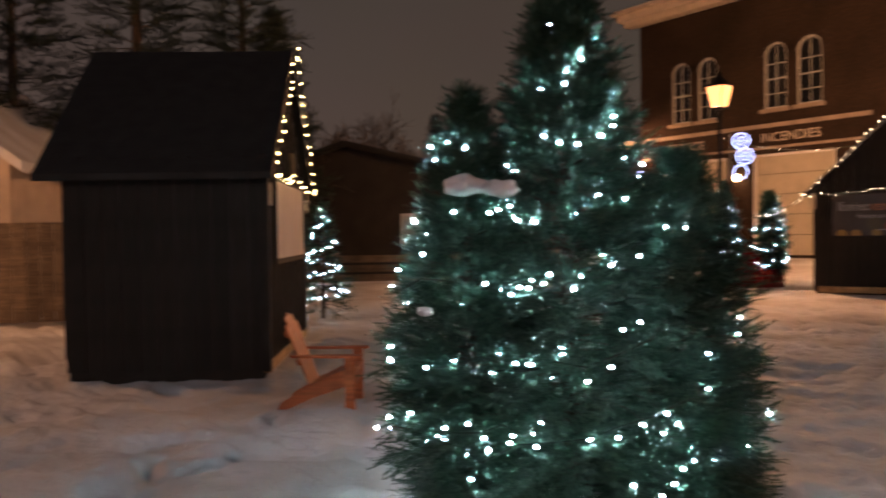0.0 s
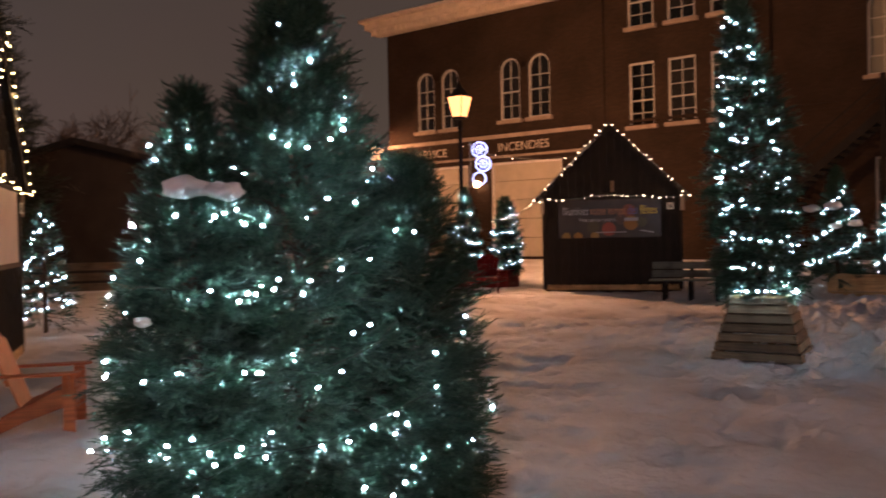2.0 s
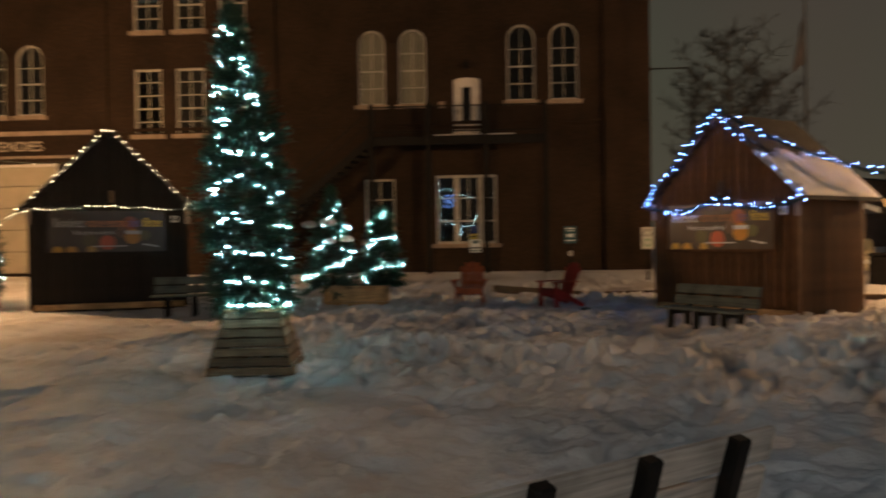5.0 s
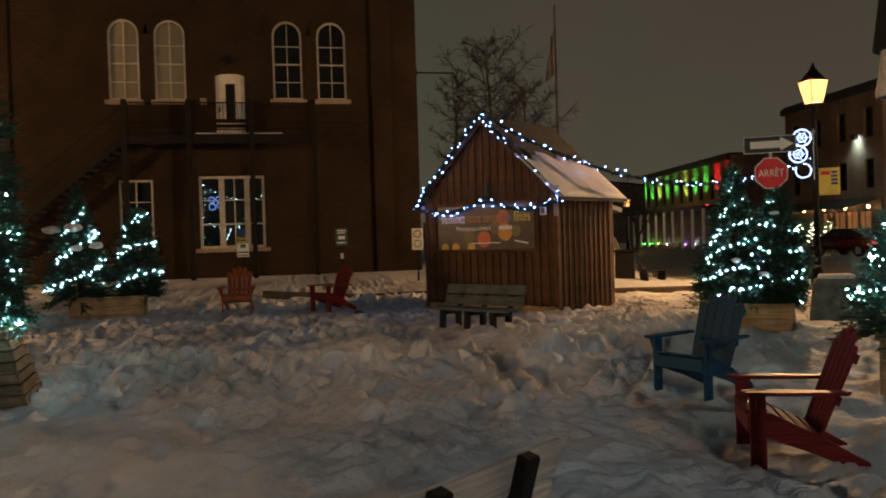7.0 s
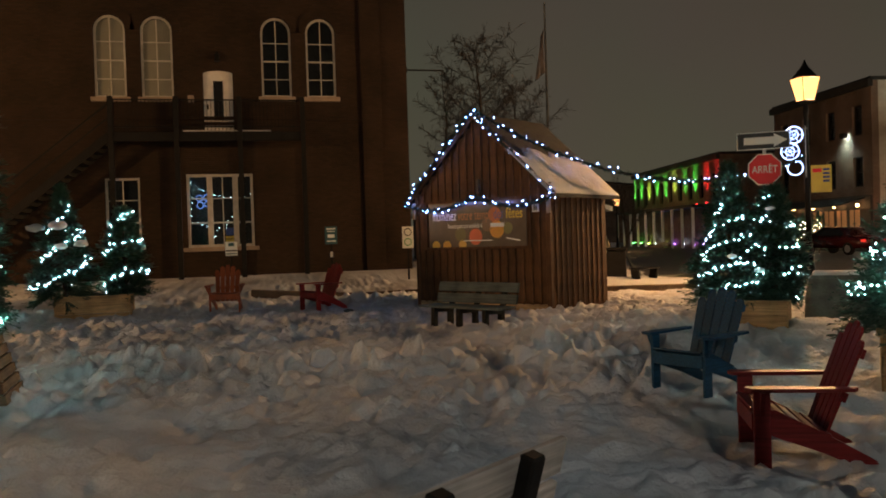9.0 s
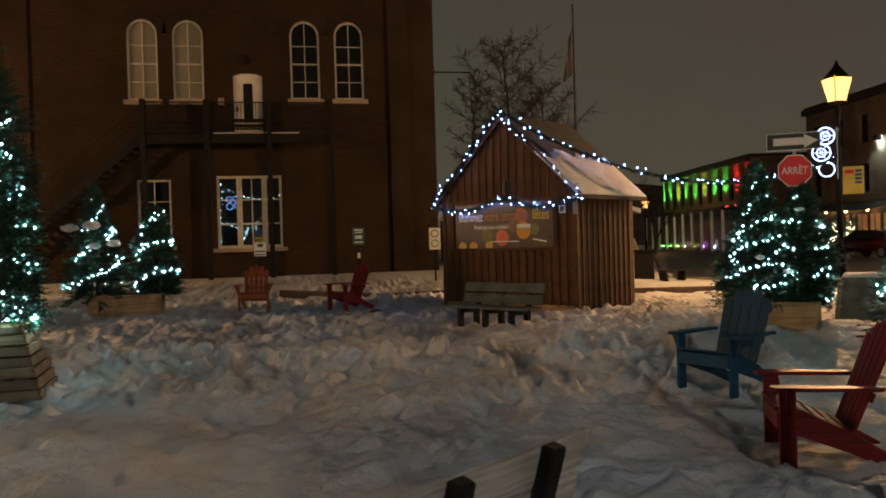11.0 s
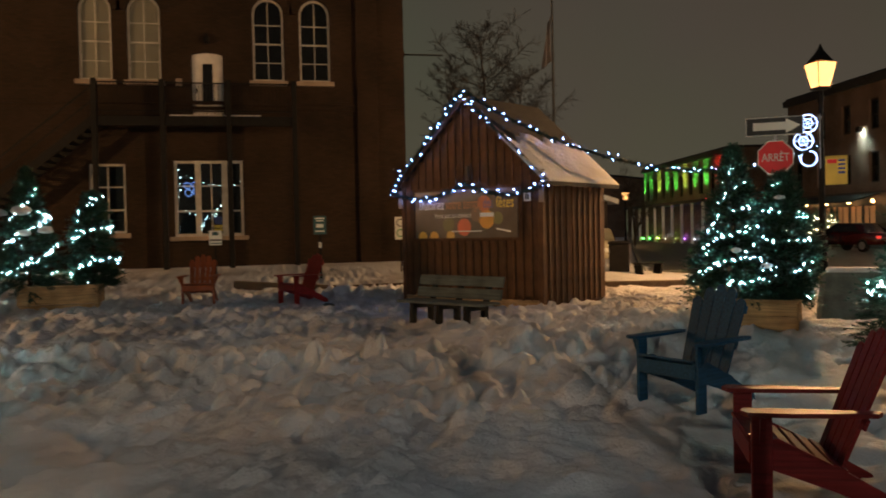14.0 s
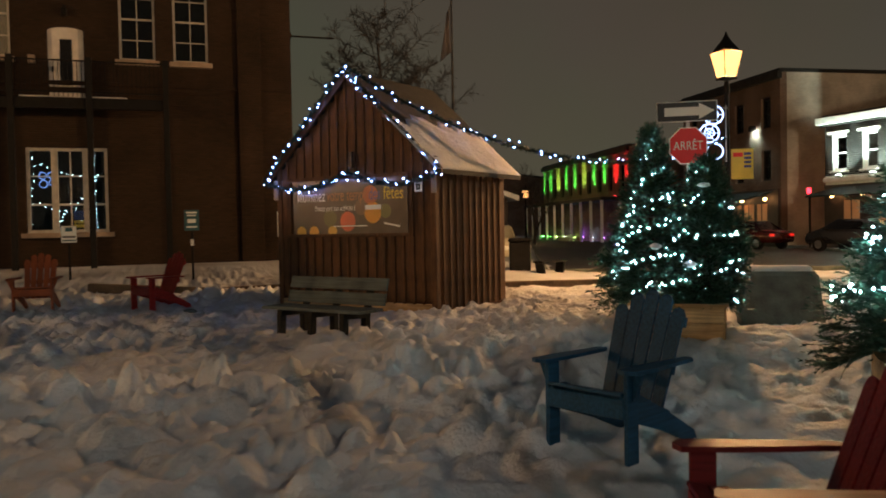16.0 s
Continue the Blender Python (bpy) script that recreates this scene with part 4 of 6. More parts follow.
part("plate", boxes(((0, 0, 0.2), (0.3, 0.012, 0.26))), mat("blue_notice", (0.05, 0.08, 0.3), 0.5, 0, 0.1, 3, 0), ns)
for z in (-0.12, 0.0):
    part("printed_bar", boxes(((0, -0.005, z), (0.32, 0.012, 0.09))), M_SIGNYELLOW, ns)


# ---- conifers ----
def spray(n_needles, length, needle, width, seed):
    """A flat twig with needles along it, pointing along +x."""
    r = np.random.RandomState(seed)
    co, tr = [], []

    def tri(a, b, c):
        tr.append([len(co), len(co) + 1, len(co) + 2])
        co.extend([a, b, c])

    tri(np.array([0, -0.004, 0]), np.array([0, 0.004, 0]), np.array([length, 0, 0]))
    for k in range(n_needles):
        u = (k + 0.5) / n_needles
        s = 1 if k % 2 else -1
        base = np.array([u * length, 0, 0])
        ang = radians(r.uniform(35, 65)) * (1 - 0.4 * u)
        d = np.array([math.cos(ang), s * math.sin(ang), r.uniform(-0.25, 0.55)])
        d /= np.linalg.norm(d)
        p = np.array([-d[1], d[0], r.uniform(-0.6, 0.6)])
        p /= np.linalg.norm(p)
        tip = base + d * needle * r.uniform(0.7, 1.2) * (1 - 0.35 * u)
        tri(base - p * width, base + p * width, tip)
    return np.array(co), np.array(tr)


def crown_shape(u, shape="wide"):
    """Radius share at the share u of the crown's height, for one of five habits."""
    if shape == "cone":
        return (1 - u) ** 0.72 * min(1.0, 0.86 + 0.9 * u) + 0.03
    if shape == "spire":
        return (1 - u) ** 0.95 * min(1.0, 0.8 + 1.2 * u) + 0.03
    if shape == "column":
        return min(1.0, (1 - u) / 0.62) ** 0.75 * min(1.0, 0.72 + 0.9 * u) + 0.03
    if shape == "bush":
        return (1 - u) ** 0.48 * min(1.0, 0.68 + 1.0 * u) + 0.02
    return (1 - u) ** 0.66 * min(1.0, 0.7 + 2.2 * u) + 0.02


def conifer(m, height, radius, low, label, seed, branches, twigs, sp, name="fir_tree", material=None, lumpy=0.25, gaps=0.12, group="", droop=0.15, category="fir tree", shape="wide"):
    """A fir: tapered trunk, whorled limbs, and a crown of needled twigs. low: where the foliage begins."""
    r = np.random.RandomState(seed)
    t = thing(name, m, label, category, group)
    bm = bmesh.new()
    tube(bm, [(0, 0, -0.1), (0.01, 0, low), (0, 0.01, height * 0.6), (0, 0, height * 0.97)], [0.02 * height, 0.018 * height, 0.01 * height, 0.004], 7)
    part("trunk", bm, M_BARK, t)
    sc, st = sp
    pos, rots, size = [], [], []
    limbs = bmesh.new()
    for b in range(branches):
        u = ((b + r.uniform(0, 1)) / branches) ** 1.18
        z = low + (height - low) * u
        az = b * 2.39996 + r.normal(0, 0.25)
        if r.uniform() < gaps * (1 - u):
            continue
        lump = 1 + lumpy * math.sin(az * 3 + seed + u * 9) * r.uniform(0.3, 1) + r.normal(0, 0.09)
        L = radius * crown_shape(u, shape) * max(0.45, lump)
        up = radians(-10 + 55 * u + r.normal(0, 7))
        d = np.array([math.cos(az) * math.cos(up), math.sin(az) * math.cos(up), math.sin(up)])
        end = np.array([0, 0, z]) + d * L
        if b % 3 == 0 and L > 0.25:
            tube(limbs, [(0, 0, z), tuple(np.array([0, 0, z]) + d * L * 0.6 - np.array([0, 0, droop * L * 0.36])), tuple(end - np.array([0, 0, droop * L]))], [0.008 * height ** 0.5, 0.005, 0.002], 3, False)
        n = max(4, int(twigs * (0.35 + L / radius)))
        for k in range(n):
            v = 0.28 + 0.72 * ((k + r.uniform(0, 1)) / n) ** 0.8
            p = np.array([0, 0, z]) + d * L * v - np.array([0, 0, droop * L * v * v])
            side = (1 if k % 2 else -1) * radians(r.uniform(15, 75)) * (1 - 0.55 * v)
            ta = az + side
            tu = up * 0.5 + r.normal(-0.05, 0.28) + 0.25 * u
            x = np.array([math.cos(ta) * math.cos(tu), math.sin(ta) * math.cos(tu), math.sin(tu)])
            nrm = np.array([r.normal(0, 0.35), r.normal(0, 0.35), 1.0])
            y = np.cross(nrm, x)
            y /= np.linalg.norm(y)
            zz = np.cross(x, y)
            rots.append(np.stack([x, y, zz], 1))
            pos.append(p + r.normal(0, 0.02, 3))
            size.append(r.uniform(0.65, 1.25) * (1.0 - 0.35 * u))
    for k in range(14):
        p = np.array([0, 0, height * (0.9 + 0.1 * k / 14)])
        az = k * 2.4
        tu = radians(50 + 2.5 * k)
        x = np.array([math.cos(az) * math.cos(tu), math.sin(az) * math.cos(tu), math.sin(tu)])
        y = np.cross([0, 0, 1.0], x)
        y /= np.linalg.norm(y)
        rots.append(np.stack([x, y, np.cross(x, y)], 1))
        pos.append(p)
        size.append(0.8)
    P, R, S = np.array(pos), np.array(rots), np.array(size)
    co = np.einsum("mij,nj->mni", R, sc) * S[:, None, None] + P[:, None, :]
    tr = st[None] + (np.arange(len(P)) * len(sc))[:, None, None]
    part("branchwork", limbs, M_BARK, t)
    finish("crown", raw_mesh("crown", co.reshape(-1, 3), tr.reshape(-1, 3)), material or M_FIR, t)
    return t


def wound_lights(m, height, radius, low, seed, turns, spacing, r, material, label, tilt=0.12, lumpy=0.1, top=0.97, group="", reach=0.97, shape="wide", patchy=0.0):
    """A string of lights wound round a crown from the bottom to the tip."""
    rng = random.Random(seed)
    pts = []
    n = int(turns * 26)
    for k in range(n + 1):
        u = 0.03 + (top - 0.03) * (k / n) ** 1.0
        a = 2 * math.pi * turns * (k / n) + seed
        z = low + (height - low) * u
        rad = radius * crown_shape(u, shape) * reach * (1 + lumpy * math.sin(a * 3.3 + seed))
        pts.append(Vector((math.cos(a) * rad, math.sin(a) * rad, z - 0.12 * radius + tilt * radius * math.sin(a * 1.0 + seed * 2) + rng.gauss(0, 0.03))))
    pts = [m @ p for p in pts]
    t = thing("tree_lights", pose(0, 0, 0), label, "string lights", group)
    bm = bmesh.new()
    tube(bm, [tuple(p) for p in pts], 0.004, 3, False)
    part("cable", bm, M_WIRE, t)
    length = sum((b - a).length for a, b in zip(pts, pts[1:]))
    c = []
    ps = curve_points(pts, max(8, int(length / spacing)))
    for p in ps:
        lush = 0.5 + 0.5 * math.sin(7.3 * p.x + 3.1 * seed) * math.sin(6.1 * p.z + 4.7 * p.y + seed)
        if rng.random() < 0.95 - patchy * lush:
            c.append(p + Vector((rng.gauss(0, 1), rng.gauss(0, 1), rng.gauss(0, 1))) * (0.015 + 0.045 * patchy))
    tagged(finish("bulb_chain", bulb_mesh("bulb_chain", c, r), material, t), "small glowing bulbs", kind="stuff")
    return t


SNOW_CLUMPS = [(-2.92, 2.02, 1.8, 0.12), (-2.76, 2.12, 1.78, 0.1), (-3.05, 1.85, 1.16, 0.05), (-4.0, 19.25, 1.95, 0.17), (-3.55, 19.2, 2.0, 0.2), (-3.1, 19.15, 1.6, 0.16), (-3.5, 19.15, 1.55, 0.13), (6.95, 10.95, 1.1, 0.07), (7.3, 10.85, 0.9, 0.08), (7.5, 10.85, 1.75, 0.06)]
SP_NEAR = spray(20, 0.15, 0.04, 0.0045, 1)
SP_MID = spray(16, 0.17, 0.052, 0.0078, 2)
SP_FAR = spray(8, 0.5, 0.2, 0.025, 3)

# the near group of three firs
N1, N2, N3 = pose(-3.06, 2.86, 0), pose(-3.24, 2.28, 0), pose(-2.6, 3.3, 0)
conifer(N1, 2.98, 0.86, 0.1, "large dark green fir wound with cool white lights", 11, 640, 44, SP_NEAR, shape="cone", lumpy=0.16, gaps=0.05, group="lit firs of the square")
conifer(N2, 2.3, 0.42, 0.1, "smaller fir leaning into the large one, cool white lights", 12, 330, 36, SP_NEAR, shape="column", lumpy=0.16, gaps=0.05, group="lit firs of the square")
conifer(N3, 1.95, 0.5, 0.1, "low dark bushy fir beside the large one", 13, 330, 36, SP_NEAR, shape="bush", lumpy=0.2, gaps=0.05, group="lit firs of the square")
wound_lights(N1, 2.98, 0.88, 0.1, 3, 7.0, 0.11, 0.007, M_COOLNEAR, "cool white lights wound round the large fir", 0.16, shape="cone", reach=0.98, patchy=0.55)
wound_lights(N2, 2.3, 0.46, 0.1, 5, 5.5, 0.14, 0.007, M_COOLNEAR, "cool white lights wound round the smaller fir", 0.16, shape="column", reach=1.02, patchy=0.6)
wound_lights(N3, 1.8, 0.5, 0.1, 8, 3.0, 0.2, 0.007, M_COOLNEAR, "few cool white lights on the low dark fir", 0.2, shape="bush", reach=0.95, patchy=0.6)

# the tall slim tree on its tapered plinth
TALL = pose(-2.45, 9.85, 0.72, 2.4, -3.4, 0)
conifer(TALL, 3.62, 0.48, 0.12, "tall slim fir wound with cool white lights", 21, 460, 26, SP_MID, shape="column", lumpy=0.18, gaps=0.05, group="lit firs of the square")
wound_lights(TALL, 3.62, 0.4, 0.04, 2, 9.0, 0.06, 0.0072, M_COOL, "cool white lights wound closely round the tall fir", 0.45, shape="column", reach=1.0, patchy=0.35)


def plinth(m):
    """A tapered pedestal of rough boards."""
    t = thing("tree_plinth", m, "tapered pedestal of rough brown boards holding the tall fir", "planter")
    n, w0, w1, h = 7, 0.5, 0.29, 0.76
    for k in range(n):
        z0, z1 = h * k / n, h * (k + 1) / n
        a = w0 + (w1 - w0) * (k + 0.5) / n
        for q in range(4):
            ob = part("plank", boxes(((0, -a, 0), (2 * a + 0.03, 0.03, h / n - 0.012), rot(-math.degrees(math.atan2(w0 - w1, h)))), bevel=0.004), M_GREYWOOD, t)
            ob.matrix_basis = pose(0, 0, (z0 + z1) / 2, 0, 0, 90 * q)
    part("rim", boxes(((0, 0, h - 0.01), (2 * w1 + 0.06, 2 * w1 + 0.06, 0.03)), bevel=0.004), M_PALEWOOD, t)
    return t


def snow_clump(x, y, z, r, seed):
    """A pillow of snow caught on branches."""
    bm = bmesh.new()
    bmesh.ops.create_icosphere(bm, subdivisions=3, radius=1)
    for v in bm.verts:
        k = 1 + 0.35 * noise.noise(v.co * 1.6 + Vector((seed, 0, 0))) + 0.12 * noise.noise(v.co * 5 + Vector((0, seed, 0)))
        v.co = Vector((v.co.x * r * k, v.co.y * r * 0.8 * k, v.co.z * r * 0.45 * k))
    ob = part("branch_snow", bm, M_SNOW, None, "", True)
    ob.matrix_basis = pose(x, y, z, 0, 0, seed * 50)
    return tagged(ob, "pillow of snow caught on the fir's branches", "snow", "snow on firs")


for k, (x, y, z, r) in enumerate(SNOW_CLUMPS):
    snow_clump(x, y, z, r, k + 1)

plinth(pose(-2.45, 9.85, -0.02, 0, 0, 6))
light_string("tree_lights", [Vector((-2.45 + 0.42 * math.cos(k * 0.52), 9.85 + 0.42 * math.sin(k * 0.52), 0.8)) for k in range(13)], M_COOLNEAR, "cool white lights laid round the foot of the tall fir", 0.09, 0.0085, 0, 33)


def planter(m, sx, sy, h, label, material):
    """A low planter box of boards."""
    t = thing("planter_box", m, label, "planter", "low tree planters")
    n = 3
    for k in range(n):
        z = h * (k + 0.5) / n
        for s in (-1, 1):
            part("plank", boxes(((0, s * sy / 2, z), (sx, 0.03, h / n - 0.006)), bevel=0.003), material, t)
            part("plank", boxes(((s * sx / 2, 0, z), (0.03, sy - 0.04, h / n - 0.006)), bevel=0.003), material, t)
    part("rim", boxes(((0, -sy / 2, h + 0.012), (sx + 0.08, 0.1, 0.025)), ((0, sy / 2, h + 0.012), (sx + 0.08, 0.1, 0.025)), ((-sx / 2, 0, h + 0.012), (0.1, sy - 0.1, 0.025)), ((sx / 2, 0, h + 0.012), (0.1, sy - 0.1, 0.025))), material, t)
    part("soil", boxes(((0, 0, h * 0.8), (sx - 0.04, sy - 0.04, 0.05))), M_SNOW, t, "snow-covered soil")
    return t


def pair_planter(x, y, rz, h1, r1, h2, r2, seed, gap=1.1, depth=0.8, first=-1, box_h=0.45, length=1.75, material=None, turns=(3.4, 2.7)):
    m = pose(x, y, 0, 0, 0, rz)
    planter(pose(x, y, -0.08, 0, 0, rz), length, depth, box_h + 0.08, "low wooden planter box holding two firs", material or M_PALEWOOD)
    a, b = m @ pose(first * gap / 2, 0, box_h * 0.6), m @ pose(-first * gap / 2, 0.05, box_h * 0.6)
    conifer(a, h1, r1, 0.3, "bushy fir wound with cool white lights in a planter", seed, 300, 28, SP_MID, shape="spire", gaps=0.05, group="lit firs of the square")
    conifer(b, h2, r2, 0.25, "small fir wound with cool white lights in a planter", seed + 1, 270, 27, SP_MID, shape="bush", gaps=0.05, group="lit firs of the square")
    wound_lights(a, h1, r1 + 0.04, 0.3, seed + 1, turns[0], 0.052, 0.0062, M_COOL, "cool white lights wound round a planter fir", 0.2, shape="spire", reach=0.93, patchy=0.25)
    wound_lights(b, h2, r2 + 0.04, 0.25, seed + 2, turns[1], 0.052, 0.0062, M_COOL, "cool white lights wound round a small planter fir", 0.2, shape="bush", reach=0.93, patchy=0.4)


pair_planter(-2.97, 19.7, 3, 2.55, 0.72, 2.03, 0.54, 31, gap=1.22, length=1.5)
pair_planter(7.42, 11.2, -39, 2.12, 0.54, 1.72, 0.4, 41, gap=0.6, length=0.95, turns=(5.5, 4.0))
pair_planter(-13.05, 19.5, 8, 2.6, 0.62, 2.25, 0.5, 51, gap=1.3, material=M_DKRED, turns=(5, 4))
pair_planter(6.9, 7.05, -40, 1.85, 0.75, 1.6, 0.6, 61, gap=0.6, length=1.4, turns=(4.5, 4))
# a small lit fir behind the dark kiosk
Y2 = pose(-14.0, 6.9, 0)
conifer(Y2, 2.2, 0.55, 0.2, "small fir wound with cool white lights behind the kiosk", 73, 110, 14, SP_MID, group="lit firs of the square")
wound_lights(Y2, 2.2, 0.5, 0.2, 4, 4, 0.12, 0.008, M_COOL, "cool white lights wound round a small fir", 0.1)


# ---- chairs and benches ----
def adirondack(m, material, label):
    """A slatted garden chair with a fanned back; it faces local -y."""
    t = thing("garden_chair", m, label, "chair", "slatted garden chairs")
    bv = 0.006
    for s in (-1, 1):
        bm = bmesh.new()
        box(bm, (s * 0.31, -0.36, 0.27), (0.035, 0.13, 0.56), None, bv)
        part("front_leg", bm, material, t)
        bm = bmesh.new()
        v = [(-0.42, 0.27), (-0.42, 0.4), (-0.25, 0.41), (0.15, 0.24), (0.5, 0.07), (0.54, 0.0), (0.42, 0.0), (0.1, 0.12)]
        a = [bm.verts.new((s * 0.275 - 0.015, y, z)) for y, z in v]
        b = [bm.verts.new((s * 0.275 + 0.015, y, z)) for y, z in v]
        bm.faces.new(a)
        bm.faces.new(b[::-1])
        for i in range(len(v)):
            j = (i + 1) % len(v)
            bm.faces.new((a[i], b[i], b[j], a[j]))
        part("side_rail", bm, material, t)
        bm = bmesh.new()
        ap = [(-0.47, -0.05), (-0.5, 0.02), (-0.46, 0.08), (-0.2, 0.085), (0.32, 0.05), (0.36, 0.0), (0.32, -0.03), (-0.2, -0.055)]
        lo = [bm.verts.new((s * (0.33 + w), y, 0.555)) for y, w in ap]
        hi = [bm.verts.new((s * (0.33 + w), y, 0.58)) for y, w in ap]
        bm.faces.new(lo)
        bm.faces.new(hi[::-1])
        for i in range(len(ap)):
            j = (i + 1) % len(ap)
            bm.faces.new((lo[i], hi[i], hi[j], lo[j]))
        part("armrest", bm, material, t, "broad flat armrest")
        bm = bmesh.new()
        prism(bm, [(s * 0.335, 0.55), (s * 0.41, 0.55), (s * 0.335, 0.38)], -0.38, -0.35)
        part("arm_bracket", bm, material, t)
    for k in range(6):
        y = -0.4 + 0.105 * k
        z = 0.415 - 0.018 * k if k < 2 else 0.405 - 0.036 * (k - 1) - 0.01
        part("seat_slat", boxes(((0, y, z), (0.58, 0.092, 0.02), rot(-10 if k < 2 else -22)), bevel=0.004), material, t)
    part("front_apron", boxes(((0, -0.425, 0.33), (0.6, 0.022, 0.12)), bevel=0.004), material, t)
    n = 5
    lean = rot(-24)
    for k in range(n):
        q = (k - (n - 1) / 2) / ((n - 1) / 2)
        L = 0.87 - 0.12 * q * q
        bm = bmesh.new()
        w0, w1 = 0.042, 0.05
        poly = [(-w0, 0), (w0, 0), (w1, L - 0.04), (w1 * 0.6, L - 0.008), (0, L), (-w1 * 0.6, L - 0.008), (-w1, L - 0.04)]
        prism(bm, poly, -0.011, 0.011)
        ob = part("back_slat", bm, material, t)
        ob.matrix_basis = Matrix.Translation((q * 0.195, 0.13, 0.2)) @ lean @ rot(0, 2.4 * q, 0)
    for z, w in ((0.33, 0.52), (0.66, 0.56)):
        ob = part("back_brace", boxes(((0, 0.026, z), (w, 0.028, 0.07)), bevel=0.004), material, t)
        ob.matrix_basis = Matrix.Translation((0, 0.13, 0.2)) @ lean
    return t


def chair(x, y, face, material, label, z=None, s=1.0):
    """face: the direction in the plan to which the chair looks, degrees from +x."""
    zz = snow_at(x, y) - 0.02 if z is None else z
    return adirondack(pose(x, y, zz, 0, 0, face + 90) @ Matrix.Diagonal((s, s * 0.86, s, 1)), material, label)


chair(-0.2, 19.4, -95, M_ORANGE, "orange-red wooden garden chair facing the square", 0.02)
chair(1.85, 18.75, -150, M_RED, "red wooden garden chair turned sideways on the snow", 0.0)
chair(4.67, 7.92, 203, M_BLUE, "slate blue wooden garden chair standing in snow", -0.05, 0.96)
chair(4.3, 5.95, 157, M_DKRED, "deep red glossy garden chair standing in snow", -0.19, 1.0)
chair(-6.5, 3.06, 52, M_ORANGE, "orange wooden garden chair beside the dark kiosk", -0.03, 0.87)
chair(-11.6, 17.4, -60, M_DKRED, "deep red garden chair before the planter firs", 0.0)
chair(-4.8, 3.6, 200, M_BLUE, "blue wooden garden chair half hidden behind the firs", -0.03)


def bench(m, plank, label, length=1.75):
    """A park bench on three black supports; it faces local -y."""
    t = thing("park_bench", m, label, "bench", "park benches")
    for x in (-length * 0.32, 0, length * 0.32):
        bm = bmesh.new()
        beam(bm, (x, -0.22, 0.0), (x, -0.2, 0.4), 0.09, 0.1, 0.01, (0, 1, 0))
        beam(bm, (x, 0.2, 0.0), (x, 0.2, 0.42), 0.09, 0.1, 0.01, (0, 1, 0))
        beam(bm, (x, -0.25, 0.39), (x, 0.26, 0.37), 0.09, 0.08, 0.01)
        beam(bm, (x, 0.22, 0.36), (x, 0.36, 0.84), 0.09, 0.07, 0.01, (0, 1, 0))
        part("support", bm, M_IRON, t, "black metal support")
    for y in (-0.2, -0.04, 0.12):
        part("seat_plank", boxes(((0, y, 0.45), (length, 0.14, 0.04)), bevel=0.006), plank, t)
    for z, y in ((0.57, 0.235), (0.76, 0.29)):
        part("back_plank", boxes(((0, y, z), (length, 0.035, 0.16), rot(-15)), bevel=0.006), plank, t)
    return t


bench(pose(3.9, 13.98, -0.13, 0, 0, -55), M_BENCH, "grey-green slatted park bench before the brown kiosk")
bench(pose(-6.1, 17.35, -0.03, 0, 0, 15), M_BENCH, "park bench with pale planks beside the dark kiosk")
bench(pose(0.865, 3.64, -0.18, 0, 0, 218.6), M_PALEBENCH, "pale plank park bench with black metal supports, seen from behind")


# ---- street furniture ----
def street_lamp(x, y, h, label, z=0.0, watts=2000, tint=(1.0, 0.5, 0.2)):
    """An old-fashioned post lantern with four glowing panes. h: the height of the lantern's middle."""
    t = thing("street_lamp", pose(x, y, z), label, "street lamp", "post lanterns")
    bm = bmesh.new()
    tube(bm, [(0, 0, -0.1), (0, 0, 0.15), (0, 0, 0.5), (0, 0, 0.9), (0, 0, 1.0), (0, 0, h - 0.75), (0, 0, h - 0.62), (0, 0, h - 0.42)], [0.17, 0.17, 0.12, 0.11, 0.075, 0.055, 0.08, 0.05], 12)
    part("post", bm, M_IRON, t, smooth=False)
    bm = bmesh.new()
    a, b, z0, z1 = 0.15, 0.26, h - 0.32, h + 0.26
    lo = [bm.verts.new((sx * a, sy * a, z0)) for sx, sy in ((-1, -1), (1, -1), (1, 1), (-1, 1))]
    hi = [bm.verts.new((sx * b, sy * b, z1)) for sx, sy in ((-1, -1), (1, -1), (1, 1), (-1, 1))]
    for i in range(4):
        bm.faces.new((lo[i], lo[(i + 1) % 4], hi[(i + 1) % 4], hi[i]))
    part("panes", bm, M_LANTERN, t, "glowing orange panes").visible_shadow = False
    bm = bmesh.new()
    for sx, sy in ((-1, -1), (1, -1), (1, 1), (-1, 1)):
        beam(bm, (sx * (a + 0.005), sy * (a + 0.005), z0), (sx * (b + 0.005), sy * (b + 0.005), z1), 0.022, 0.022)
    box(bm, (0, 0, z0 - 0.03), (2 * a + 0.06, 2 * a + 0.06, 0.06), None, 0.01)
    part("cage", bm, M_IRON, t)
    bm = bmesh.new()
    tube(bm, [(0, 0, z1), (0, 0, z1 + 0.05), (0, 0, z1 + 0.28), (0, 0, z1 + 0.34), (0, 0, z1 + 0.42), (0, 0, z1 + 0.5)], [0.31, 0.31, 0.12, 0.08, 0.04, 0.01], 10)
    part("cap", bm, M_IRON, t, "pointed black cap")
    li = bpy.data.lights.new("sodium_lamp", "POINT")
    li.energy, li.color, li.shadow_soft_size = watts, tint, 0.12
    lamp = new("sodium_lamp", li)
    lamp.parent, lamp.location = t, (0, 0, h)
    return t


